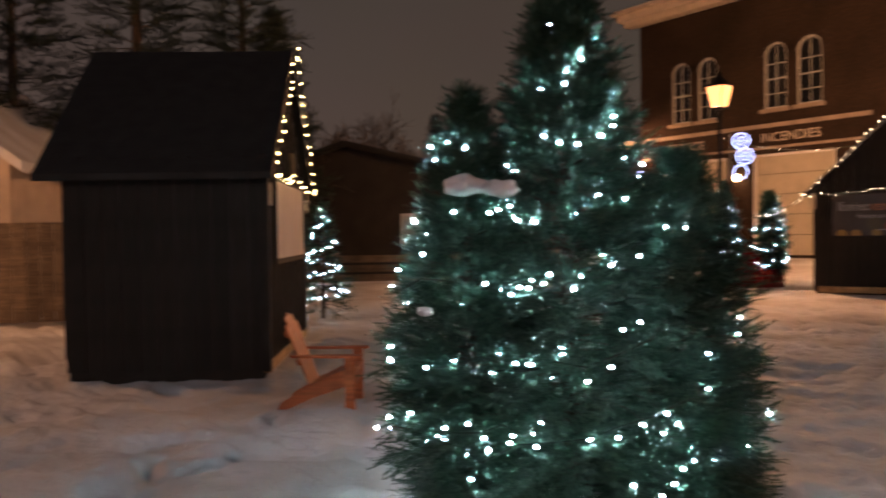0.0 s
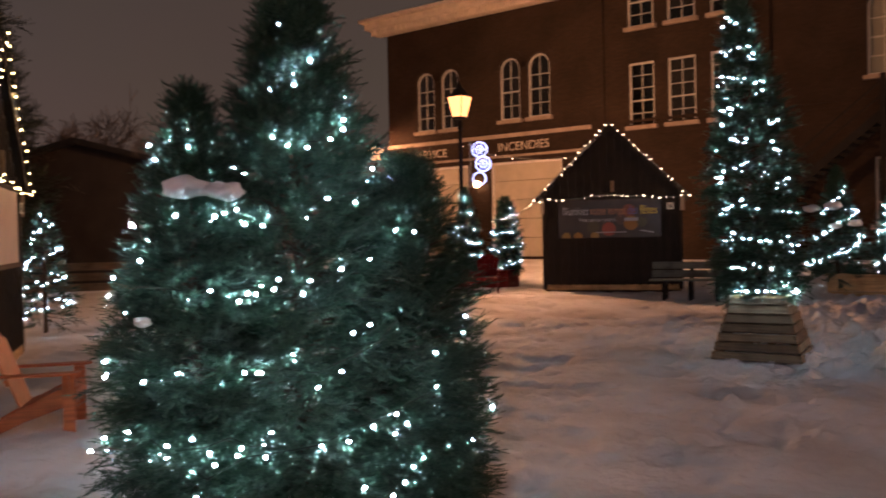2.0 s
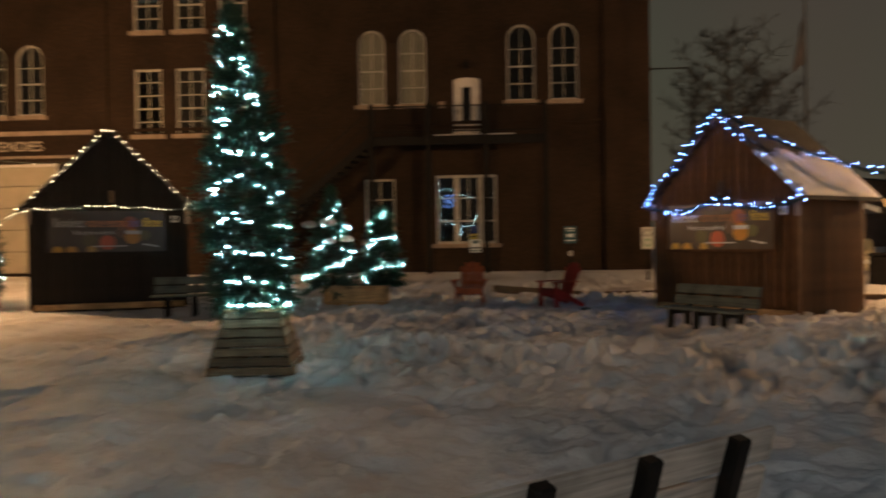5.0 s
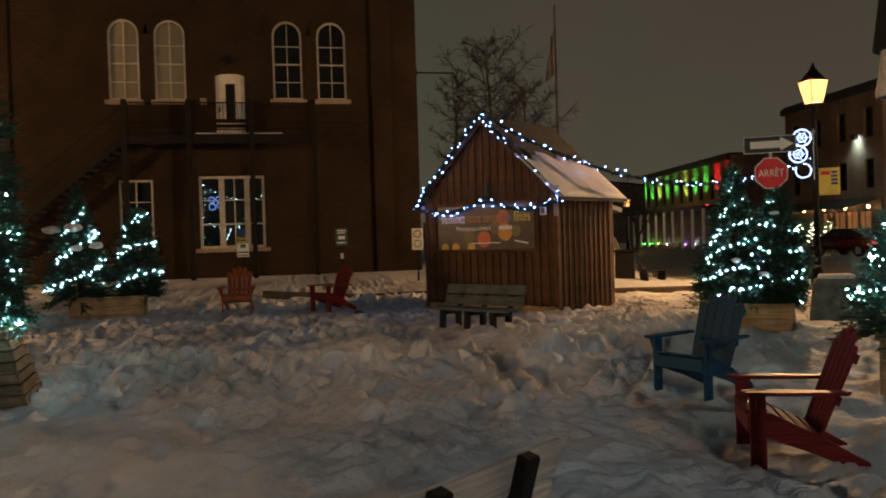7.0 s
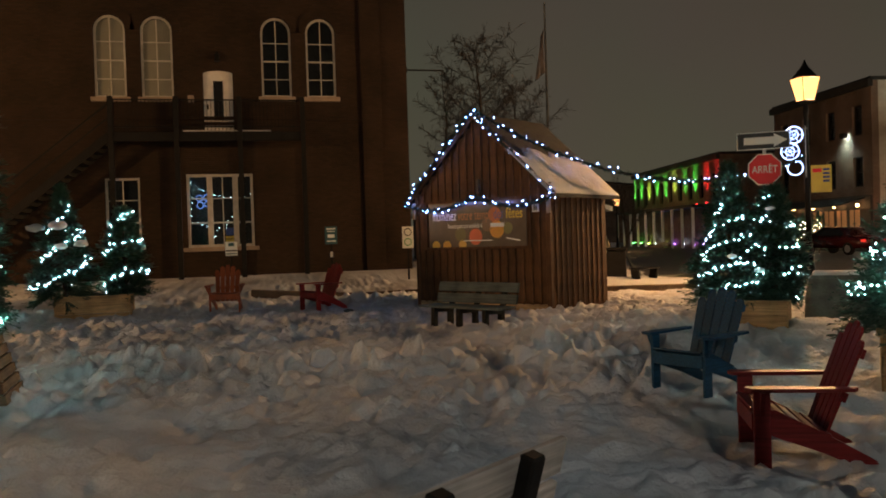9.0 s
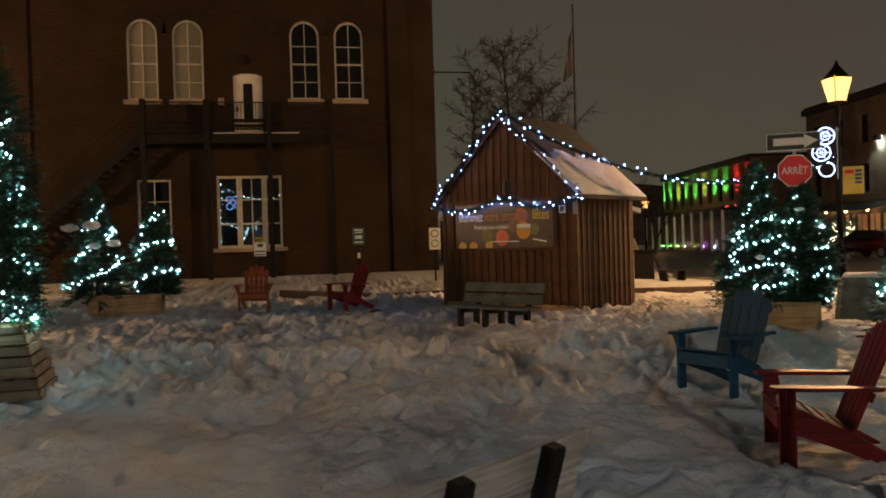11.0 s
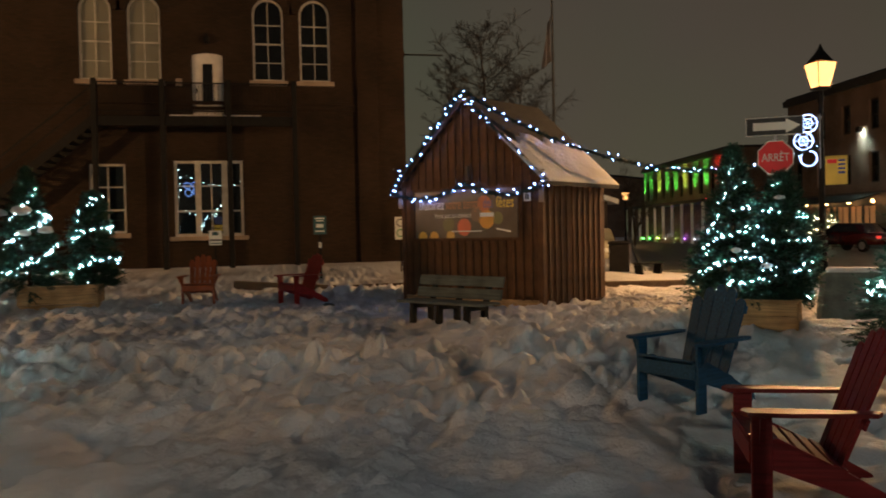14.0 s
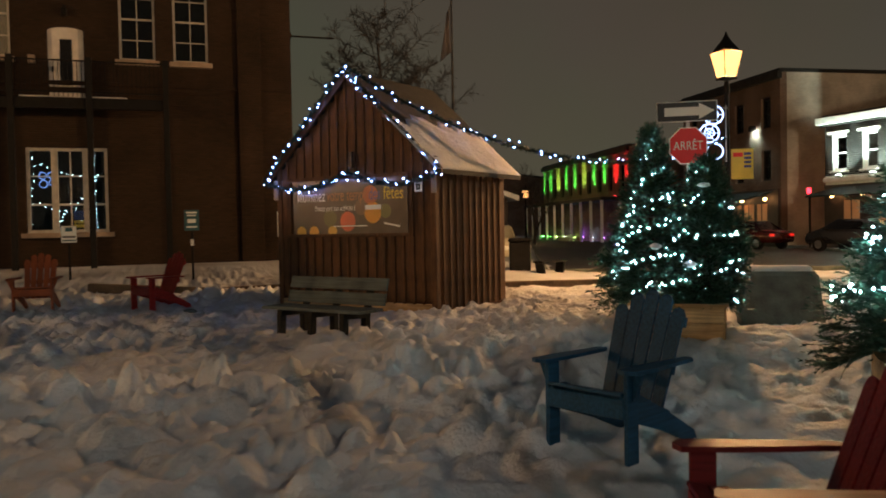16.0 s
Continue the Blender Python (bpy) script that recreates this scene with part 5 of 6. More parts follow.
street_lamp(14.75, 19.7, 5.12, "lit old-fashioned lantern on a black post", watts=3000)
street_lamp(-14.0, 19.66, 5.4, "lit old-fashioned lantern on a black post by the firs", watts=2800)
street_lamp(-25.2, 28.4, 5.4, "lit old-fashioned lantern on a black post by the garage", watts=400)
street_lamp(3.0, -6.5, 5.6, "lit old-fashioned lantern on a black post behind the square", watts=740, tint=(1.0, 0.88, 0.8))
street_lamp(-17.0, -3.6, 5.3, "lit old-fashioned lantern on a black post beyond the kiosks", watts=1200)
# extra lantern outside the view, added to brighten the tan brick side wall
street_lamp(29.0, 21.5, 5.3, "unseen post lantern added across the street to light the tan wall", watts=1800, tint=(1.0, 0.72, 0.46))


def ring(bm, c, r, tr, n=20):
    """A glowing tube bent into a ring in the x-z plane."""
    pts = [(c[0] + r * math.cos(2 * math.pi * k / n), c[1], c[2] + r * math.sin(2 * math.pi * k / n)) for k in range(n + 1)]
    tube(bm, pts, tr, 5, False)


M_ORNAMENT = glow("blue_white_light_tube", (0.42, 0.55, 1.0), 4)


def post_ornament(m):
    t = thing("post_ornament", m, "blue-white glowing snowflake ornament on the lamp post", "light ornament", "lamp post ornaments")
    part("frame", boxes(((0, 0, 0), (0.03, 0.03, 1.35)), ((-0.1, 0, 0.6), (0.3, 0.02, 0.03))), M_STEEL, t)
    for c, r in (((-0.28, 0, 0.45), 0.22), ((-0.38, 0, 0.02), 0.22), ((-0.26, 0, -0.42), 0.19)):
        bm = bmesh.new()
        ring(bm, c, r, 0.016)
        if r > 0.2:
            ring(bm, c, r * 0.5, 0.012)
            for k in range(6):
                a = math.pi * k / 3
                tube(bm, [c, (c[0] + r * math.cos(a), c[1], c[2] + r * math.sin(a))], 0.009, 4)
        part("light_tube", bm, M_ORNAMENT, t, "glowing tube")
    return t


post_ornament(pose(14.66, 19.62, 3.45, 0, 0, -30))
post_ornament(pose(-13.6, 19.6, 3.6, 0, 0, 30) @ Matrix.Diagonal((-1, 1, 1, 1)))
post_ornament(pose(-24.8, 28.4, 3.6, 0, 0, 30) @ Matrix.Diagonal((-1, 1, 1, 1)))

SFACE = -32
sp = thing("stop_sign", pose(10.1, 14.75, -0.05, 0, 0, SFACE), "red octagonal stop sign on a steel post in snow", "road sign")
bm = bmesh.new()
prism(bm, [(0.325 * math.cos(math.pi / 8 + k * math.pi / 4), 2.65 + 0.325 * math.sin(math.pi / 8 + k * math.pi / 4)) for k in range(8)], -0.03, -0.026)
part("border", bm, M_SIGNWHITE, sp, "white border")
bm = bmesh.new()
prism(bm, [(0.305 * math.cos(math.pi / 8 + k * math.pi / 4), 2.65 + 0.305 * math.sin(math.pi / 8 + k * math.pi / 4)) for k in range(8)], -0.036, -0.03)
part("plate", bm, M_SIGNRED, sp, "red plate")
writing(sp, "ARRÊT", 0.2, pose(0, -0.038, 2.585) @ Matrix.Diagonal((0.78, 1, 1, 1)), M_SIGNWHITE, align="CENTER", depth=0.001)
part("post", boxes(((0, 0, 1.6), (0.06, 0.045, 3.4)), bevel=0.006), M_STEEL, sp)
ow = thing("one_way_sign", pose(10.07, 14.7, 3.15, 0, 0, SFACE), "black sign with a white arrow above the stop sign", "road sign")
part("border", boxes(((-0.02, -0.02, 0), (0.95, 0.004, 0.33)), bevel=0.001), M_SIGNWHITE, ow)
part("plate", boxes(((-0.02, -0.026, 0), (0.92, 0.006, 0.3)), bevel=0.001), M_SIGNBLACK, ow)
bm = bmesh.new()
prism(bm, [(-0.37, -0.07), (0.17, -0.07), (0.17, -0.13), (0.41, 0), (0.17, 0.13), (0.17, 0.07), (-0.37, 0.07)], -0.034, -0.03)
part("arrow", bm, M_SIGNWHITE, ow, "white arrow")


def post_sign(x, y, rz, w, h, z, plate, label, bars):
    t = thing("parking_sign", pose(x, y, snow_at(x, y), 0, 0, rz), label, "road sign", "small parking signs")
    zc = z - snow_at(x, y)
    part("post", boxes(((0, 0.02, zc / 2), (0.05, 0.03, zc))), M_IRON, t)
    part("plate", boxes(((0, -0.01, zc), (w, 0.006, h)), bevel=0.002), plate, t)
    for (bx, bz, bw, bh, mm) in bars:
        part("printed_bar", boxes(((bx, -0.016, zc + bz), (bw, 0.004, bh))), mm, t)
    return t


a = post_sign(2.62, 24.95, -10, 0.36, 0.52, 1.65, M_SIGNGREEN, "dark teal sign with white print on a thin post", [(0, 0.19, 0.26, 0.04, M_SIGNWHITE), (0, 0.12, 0.22, 0.03, M_SIGNWHITE), (0, -0.17, 0.26, 0.035, M_SIGNWHITE), (0, -0.02, 0.2, 0.1, M_SIGNWHITE)])
part("small_tag", boxes(((0, -0.02, 0.95), (0.08, 0.01, 0.16))), M_SIGNWHITE, a)
b = post_sign(4.97, 25.25, -10, 0.34, 0.66, 1.52, M_SIGNWHITE, "white parking sign with two round symbols on a thin post", [])
for dz, c, mm in ((0.16, 1, M_SIGNBLACK), (-0.14, 1, mat("sign_green_ring", (0.03, 0.3, 0.08), 0.4, 0, 0.1, 3, 0))):
    bm = bmesh.new()
    ring(bm, (0, -0.018, 1.52 - snow_at(4.97, 25.25) + dz), 0.105, 0.013)
    part("round_symbol", bm, mm, b)
ys = thing("post_notice", pose(15.02, 19.5, 2.72, 0, 0, -30), "yellow notice plate with printed bars on the lamp post", "sign")
part("plate", boxes(((0, 0, 0), (0.5, 0.02, 0.72)), bevel=0.004), M_SIGNYELLOW, ys)
for k in range(4):
    part("printed_bar", boxes(((0.12, -0.014, 0.24 - 0.1 * k), (0.16, 0.004, 0.06))), mat("blue_print", (0.05, 0.08, 0.3), 0.5, 0, 0.1, 3, 0), ys)
part("printed_bar", boxes(((-0.1, -0.014, 0.22), (0.22, 0.004, 0.1))), M_SIGNRED, ys)

# a worn concrete block with snow on it
bm = bmesh.new()
box(bm, (0, 0, 0.38), (1.1, 0.6, 0.8), None, 0.06)
for v in bm.verts:
    if v.co.z > 0.5:
        v.co.x *= 0.86
        v.co.y *= 0.75
cb = thing("concrete_block", pose(9.75, 12.3, -0.1, 0, 0, -35), "worn dark concrete road block with snow on top", "road block")
part("block", bm, M_CONCRETE, cb)
part("snow_cap", boxes(((0, 0, 0.8), (0.8, 0.36, 0.09)), bevel=0.03), M_SNOW, cb)

# litter bin and backless bench across the way
tb = thing("litter_bin", pose(11.5, 24.6, -0.1, 0, 0, -25), "dark square litter bin on the pavement", "litter bin")
part("body", boxes(((0, 0, 0.5), (0.6, 0.6, 1.0)), bevel=0.03), M_IRON, tb)
part("lid", boxes(((0, 0, 1.05), (0.66, 0.66, 0.1)), bevel=0.03), M_IRON, tb)
fb = thing("backless_bench", pose(12.1, 23.9, -0.1, 0, 0, 20), "low dark backless bench on the snowy pavement", "bench")
part("seat_plank", boxes(((0, 0, 0.44), (1.0, 0.36, 0.05)), bevel=0.01), M_IRON, fb)
for s in (-1, 1):
    part("leg", boxes(((s * 0.38, 0, 0.2), (0.06, 0.3, 0.42), rot(0, 12 * s, 0))), M_IRON, fb)

# an unlit bell-glass lantern hung from a post at the edge of the square
hl = thing("hanging_lantern", pose(3.08, 3.42, 2.06), "unlit bell-shaped glass lantern under a black cap", "lantern")
bm = bmesh.new()
prof = [(0.115, 0.0), (0.12, 0.015), (0.11, 0.07), (0.1, 0.15), (0.095, 0.2)]
for (r0, z0), (r1, z1) in zip(prof, prof[1:]):
    tube(bm, [(0, 0, z0), (0, 0, z1)], [r0, r1], 20, False)
part("bell_glass", bm, mat("ribbed_frosted_glass", (0.62, 0.55, 0.52), 0.15, 0, 0.3, 25, 0.4, 30), hl, "clear bell-shaped glass", True)
bm = bmesh.new()
tube(bm, [(0, 0, 0.19), (0, 0, 0.21), (0, 0, 0.4), (0, 0, 0.5)], [0.125, 0.125, 0.1, 0.03], 16)
part("cap", bm, M_IRON, hl)
bm = bmesh.new()
tube(bm, [(0, 0, 0.06), (0, 0, 0.12), (0, 0, 0.2)], [0.015, 0.035, 0.02], 10)
part("lamp_bulb", bm, M_STEEL, hl)
bm = bmesh.new()
tube(bm, [(0.6, -0.1, -2.2), (0.6, -0.1, 0.9)], [0.06, 0.045], 10)
tube(bm, [(0.6, -0.1, 0.8), (0.3, -0.05, 0.86), (0, 0, 0.76), (0, 0, 0.48)], 0.025, 8)
part("post", bm, M_IRON, hl, "black post with a curved arm")

c = post_sign(-0.25, 25.2, 5, 0.34, 0.4, 1.35, M_SIGNWHITE, "small pale parking sign with printed bars on a thin post", [(0, 0.12, 0.16, 0.1, M_SIGNGREEN), (0, -0.06, 0.3, 0.04, M_SIGNBLACK), (0, -0.15, 0.3, 0.03, M_SIGNGREEN)])
# a small dark lump on the snow
bm = bmesh.new()
bmesh.ops.create_icosphere(bm, subdivisions=2, radius=0.12)
for v in bm.verts:
    v.co *= 1 + 0.4 * noise.noise(v.co * 9)
    v.co.z *= 0.35
lump = part("slush_lump", bm, M_CONCRETE)
lump.matrix_basis = pose(2.35, 18.0, snow_at(2.35, 18.0) + 0.03)
tagged(lump, "small dark flattened lump lying on the snow", "ice")


# ---- bare trees, woods and far houses ----
def bare_tree(m, height, spread, label, seed, depth=5, name="bare_tree"):
    rng = random.Random(seed)
    t = thing(name, m, label, "tree", "bare winter trees")
    trunk, limbs = bmesh.new(), bmesh.new()

    def grow(p, d, L, r, k):
        q = p + d * L * 0.5 + Vector((rng.gauss(0, 0.04), rng.gauss(0, 0.04), 0)) * L
        e = p + d * L
        tube(trunk if k == depth else limbs, [p, q, e], [r, r * 0.85, r * 0.68], 6 if k > 2 else 3, False)
        if k == 0:
            return
        for i in range(3 if k > 3 else 4):
            lead = i == 0 and k > 2
            wide = 0.12 if lead else 0.62 * spread
            nd = (d + Vector((rng.gauss(0, 1), rng.gauss(0, 1), rng.gauss(0.05, 0.6))) * wide).normalized()
            grow(e if lead else p.lerp(e, rng.uniform(0.45, 1.0)), nd, L * rng.uniform(0.6, 0.85), max(r * 0.55, 0.012), k - 1)

    grow(Vector((0, 0, -0.2)), Vector((0, 0, 1)), height * 0.3, height * 0.018, depth)
    part("trunk", trunk, M_BARK, t)
    part("branchwork", limbs, M_BARK, t)
    return t


def oval_tree(m, height, radius, label, seed, shoots=60):
    """A leafless tree with one leader and an even, oval head of fine twigs."""
    rng = random.Random(seed)
    t = thing("bare_tree", m, label, "tree", "bare winter trees")
    trunk, limbs, twigs = bmesh.new(), bmesh.new(), bmesh.new()
    line = [Vector((0.012 * height * math.sin(i * 1.7 + seed), 0.01 * height * math.cos(i * 1.3), height * i / 8 - 0.2)) for i in range(9)]
    tube(trunk, line, [height * 0.016 * (1 - 0.93 * i / 8) for i in range(9)], 7)
    part("trunk", trunk, M_BARK, t)
    for i in range(shoots):
        f = 0.22 + 0.76 * (i + rng.random()) / shoots
        k = min(int(f * 8), 7)
        p = line[k].lerp(line[k + 1], f * 8 - k)
        a = i * 2.4 + rng.uniform(-0.5, 0.5)
        reach = radius * max(0.12, math.sin(math.pi * min(1, (1.03 - f) / 0.82) ** 0.8)) * rng.uniform(0.65, 1.1)
        out = Vector((math.cos(a), math.sin(a), 0))
        pts = [p + out * reach * s + Vector((rng.gauss(0, 0.04), rng.gauss(0, 0.04), 0.35 * s + 0.35 * s * s)) * reach for s in (0, 0.35, 0.7, 1.0)]
        r = 0.008 * height * (1.1 - f)
        tube(limbs, pts, [r, r * 0.7, r * 0.45, 0.008], 4, False)
        for j in range(30):
            s = rng.uniform(0.2, 1.0) * 3
            n = min(int(s), 2)
            q = pts[n].lerp(pts[n + 1], s - n)
            d = (out * 0.6 + Vector((rng.gauss(0, 0.8), rng.gauss(0, 0.8), rng.gauss(0.45, 0.5)))).normalized()
            L = reach * rng.uniform(0.18, 0.42)
            e = q + d * L
            tube(twigs, [q, e], [0.012, 0.006], 3, False)
            for _ in range(3):
                g = q.lerp(e, rng.uniform(0.3, 0.9))
                tube(twigs, [g, g + (d + Vector((rng.gauss(0, 0.6), rng.gauss(0, 0.6), rng.gauss(0.1, 0.5)))).normalized() * L * 0.5], [0.008, 0.005], 3, False)
    part("branchwork", limbs, M_BARK, t)
    part("twigwork", twigs, M_BARK, t)
    return t


oval_tree(pose(12.3, 43, 0), 12.3, 2.6, "leafless tree with a fine twiggy head behind the brown kiosk", 5, 46)
oval_tree(pose(15.0, 45, 0), 10.4, 2.7, "lower leafless tree beside the taller one behind the kiosk", 19, 36)
oval_tree(pose(10.6, 44, 0), 10.6, 1.7, "slim leafless tree behind the corner of the fire station", 23, 32)
bare_tree(pose(27.2, 57, 0), 6.5, 1.1, "small leafless street tree", 6, 5)
for k, (x, y, h) in enumerate(((-34, 26, 9), (-38, 22, 10), (-40, 30, 9), (-33, 19, 8), (-42, 17, 10), (-44, 25, 11), (-36, 34, 9), (-33, 15, 7.5), (-30, 16.2, 7), (-35, 18.5, 8), (-31, 19.6, 7.5), (-38, 14.5, 8.5))):
    bare_tree(pose(x, y, 0), h, 1.15, "leafless tree in the dark woods", 40 + k, 5)
for k, (x, y, h, r) in enumerate(((-23.7, 6.1, 13.5, 2.6), (-22.8, 8.9, 12.0, 2.3), (-24.5, 3.0, 12, 2.8), (-25, 10.9, 9, 1.8), (-29, 0.5, 13, 3.0), (-34.5, 24.2, 7.6, 1.0))):
    conifer(pose(x, y, 0), h, r, 0.6, "tall dark spruce against the night sky", 80 + k, 320, 20, SP_FAR, "spruce", M_DARKFIR, 0.3, group="dark spruces", category="spruce")

M_DARKSIDING = mat("dark_siding", (0.03, 0.024, 0.02), 0.85, 0, 0.3, 1.5, 0.2, 15)
M_SIDING = mat("pale_siding", (0.45, 0.36, 0.28), 0.8, 0, 0.15, 2, 0.2, 20)


def gabled_house(m, w, d, h, ridge, wall_m, roof_m, label, windows=()):
    t = thing("house", m, label, "house")
    bm = bmesh.new()
    prism(bm, [(-w / 2, -0.3), (w / 2, -0.3), (w / 2, h), (0, ridge), (-w / 2, h)], -d / 2, d / 2)
    part("wall", bm, wall_m, t)
    k = (ridge - h) / (w / 2)
    for s in (-1, 1):
        bm = bmesh.new()
        prism(bm, [(0, ridge + 0.22), (s * (w / 2 + 0.4), h - 0.4 * k + 0.22), (s * (w / 2 + 0.4), h - 0.4 * k), (0, ridge)], -d / 2 - 0.4, d / 2 + 0.4)
        part("roof", bm, roof_m, t, "snow-covered roof" if roof_m is M_SNOW else "dark roof")
    for x, z, ww, hh in windows:
        wdw = part("window", boxes(((x, -d / 2 - 0.03, z), (ww, 0.08, hh)), bevel=0.01), M_WHITE, t)
        part("pane", boxes(((x, -d / 2 - 0.075, z), (ww - 0.16, 0.02, hh - 0.16))), M_PANE, wdw)
    return t


gabled_house(pose(-24.5, 0.6, 0, 0, 0, 60), 9, 10, 3.2, 6.6, M_SIDING, M_SNOW, "pale sided house with snow on its roof", ((-2, 1.8, 1.0, 1.2), (2, 1.8, 1.0, 1.2)))
gabled_house(pose(-31.5, 19.5, 0, 0, 0, 35), 14, 9, 3.4, 5.2, M_DARKSIDING, M_ROOF, "low dark unlit house behind the square", ((-3, 1.8, 1.4, 1.2), (3, 1.8, 1.4, 1.2)))

fence = thing("plank_fence", pose(-19.0, 12.2, 0, 0, 0, 55), "low plank fence at the edge of the square", "fence")
for z in (0.35, 0.62, 0.89):
    part("rail_plank", boxes(((0, 0, z), (9.0, 0.05, 0.2)), bevel=0.01), M_GREYWOOD, fence)
for k in range(5):
    part("fence_post", boxes(((-4.2 + 2.1 * k, 0.06, 0.5), (0.16, 0.12, 1.15)), bevel=0.01), M_GREYWOOD, fence)
screen = thing("tall_plank_fence", pose(-17.5, 0.6, 0, 0, 0, 65), "tall weathered plank fence behind the dark kiosk", "fence")
for k in range(40):
    part("fence_plank", boxes(((-5 + 0.25 * k, 0, 0.95), (0.235, 0.03, 1.9)), bevel=0.004), M_GREYWOOD, screen)
part("fence_rail", boxes(((0, 0.04, 0.4), (10.2, 0.06, 0.1)), ((0, 0.04, 1.5), (10.2, 0.06, 0.1))), M_GREYWOOD, screen)


# ---- the side street ----
def oriented(p, q):
    """A frame at p with x towards q."""
    p, q = Vector((*p, 0)), Vector((*q, 0))
    return pose(p.x, p.y, 0, 0, 0, math.degrees(math.atan2(q.y - p.y, q.x - p.x))), (q - p).length


def block(p, q, depth, h, wall_m, side_m, label, cols, rows, z0, zh, ww, wh, frame_m=None):
    """A street building whose front runs from p to q; local -y is the street."""
    m, L = oriented(p, q)
    t = thing("street_building", m, label, "building", "buildings along the side street")
    opens = [(L * (c + 0.5) / cols - ww / 2, L * (c + 0.5) / cols + ww / 2, z0 + zh * r, z0 + zh * r + wh, 0) for c in range(cols) for r in range(rows)]
    part("wall", wall_with_openings(0, L, -0.3, h, 0, 0.4, opens), wall_m, t)
    part("side_wall", boxes(((0.2, depth / 2 + 0.2, h / 2), (0.4, depth - 0.4, h))), side_m, t)
    part("side_wall", boxes(((L - 0.2, depth / 2 + 0.2, h / 2), (0.4, depth - 0.4, h))), side_m, t, "plain brick side wall")
    # one dark sheet in place of unlit rooms
    part("back_room", boxes(((L / 2, 2.0, h / 2), (L - 0.9, 0.1, h - 0.2))), M_BACKING, t)
    part("roof", boxes(((L / 2, depth / 2, h + 0.1), (L + 0.2, depth + 0.2, 0.2)), ((L / 2, -0.12, h - 0.15), (L + 0.3, 0.3, 0.4)), bevel=0.02), M_ROOF, t)
    for o in opens:
        w = part("window", boxes(((o[0] + 0.05, 0.2, (o[2] + o[3]) / 2), (0.1, 0.1, wh)), ((o[1] - 0.05, 0.2, (o[2] + o[3]) / 2), (0.1, 0.1, wh)), (((o[0] + o[1]) / 2, 0.2, o[2] + 0.05), (ww - 0.2, 0.1, 0.1)), (((o[0] + o[1]) / 2, 0.2, o[3] - 0.05), (ww - 0.2, 0.1, 0.1)), (((o[0] + o[1]) / 2, 0.2, (o[2] + o[3]) / 2), (ww - 0.2, 0.06, 0.06))), frame_m or M_WHITE, t)
        g = part("pane", boxes((((o[0] + o[1]) / 2, 0.22, (o[2] + o[3]) / 2), (ww - 0.1, 0.01, wh - 0.1))), M_PANE, w)
        g.visible_shadow = False
    return t, m, L


green, gm, GL = block((39.1, 79.7), (35.2, 57.2), 12, 7.2, M_BRICK2, M_BRICK2, "two-storey street building washed with green light", 9, 1, 4.0, 3.0, 0.9, 1.9, M_IRON)
part("porch_roof", boxes(((GL / 2, -1.1, 3.3), (GL, 2.2, 0.25)), bevel=0.02), M_ROOF, green)
for k in range(10):
    part("porch_post", boxes(((0.4 + (GL - 0.8) * k / 9, -2.0, 1.6), (0.18, 0.18, 3.2))), M_WHITE, green)
for k in range(3):
    part("porch_step", boxes(((GL * 0.75, -2.6 - 0.3 * k, 0.45 - 0.17 * k), (3, 0.32, 0.16))), M_STONE, green)
brown, bmx, BL = block((34.9, 49.8), (33.6, 39.3), 24, 9.4, M_BRICK2, M_TANBRICK, "three-storey brick corner building with a lit restaurant below", 4, 2, 3.6, 2.9, 0.9, 1.7, M_IRON)
white, wm, WLn = block((33.75, 36.3), (34.4, 24.0), 12, 6.4, mat("white_clapboard", (0.6, 0.66, 0.62), 0.7, 0, 0.1, 2, 0.3, 12), M_SIDING, "white clapboard building with a lit cornice", 7, 1, 3.8, 3, 0.85, 1.75)
part("cornice", boxes(((WLn / 2, -0.25, 6.3), (WLn + 0.4, 0.5, 0.35)), ((WLn / 2, -0.1, 3.35), (WLn, 0.2, 0.25)), bevel=0.03), M_WHITE, white)
for t, L in ((brown, BL), (white, WLn)):
    part("awning", boxes(((L / 2, -1.0, 2.75), (L * 0.9, 2.1, 0.06), rot(14)), bevel=0.01), M_IRON, t, "dark awning")
# shop fronts: dark timber with warm lit panes
M_SHOP = mat("dark_shop_timber", (0.035, 0.028, 0.024), 0.6, 0, 0.3, 3, 0.1, 20)
M_SHOPGLOW = glow("warm_shop_pane", (1.0, 0.5, 0.22), 0.06)
for t, L, lit in ((brown, BL, (0.5, 0.62, 0.74, 0.86)), (white, WLn, (0.14, 0.3, 0.5, 0.7))):
    front = part("shop_front", boxes(((L / 2, -0.08, 1.5), (L - 0.1, 0.14, 3.2)), bevel=0.01), M_SHOP, t, "dark timber shop front")
    for q in lit:
        part("lit_pane", boxes(((L * q, -0.17, 1.45), (0.9, 0.04, 1.7)), bevel=0.005), M_SHOPGLOW, front, "warm lit shop window")
        part("pane_bar", boxes(((L * q, -0.2, 1.45), (0.05, 0.03, 1.7))), M_SHOP, front)
pier = WLn / 7 - 0.85
bare = {w: boxes_mesh(w, 0.024, 0.085) for w in (WLn, pier, pier / 2)}
for k in range(26):
    z = 3.6 + 0.1 * k
    spans = [(WLn / 2, WLn)] if not 3.7 < z < 5.65 else [(pier / 4, pier / 2), (WLn - pier / 4, pier / 2)] + [(WLn * q / 7, pier) for q in range(1, 7)]
    for x, w in spans:
        ob = finish("clapboard", bare[w], white.children[0].data.materials[0], white)
        ob.matrix_basis = pose(x, -0.012, z, 8)
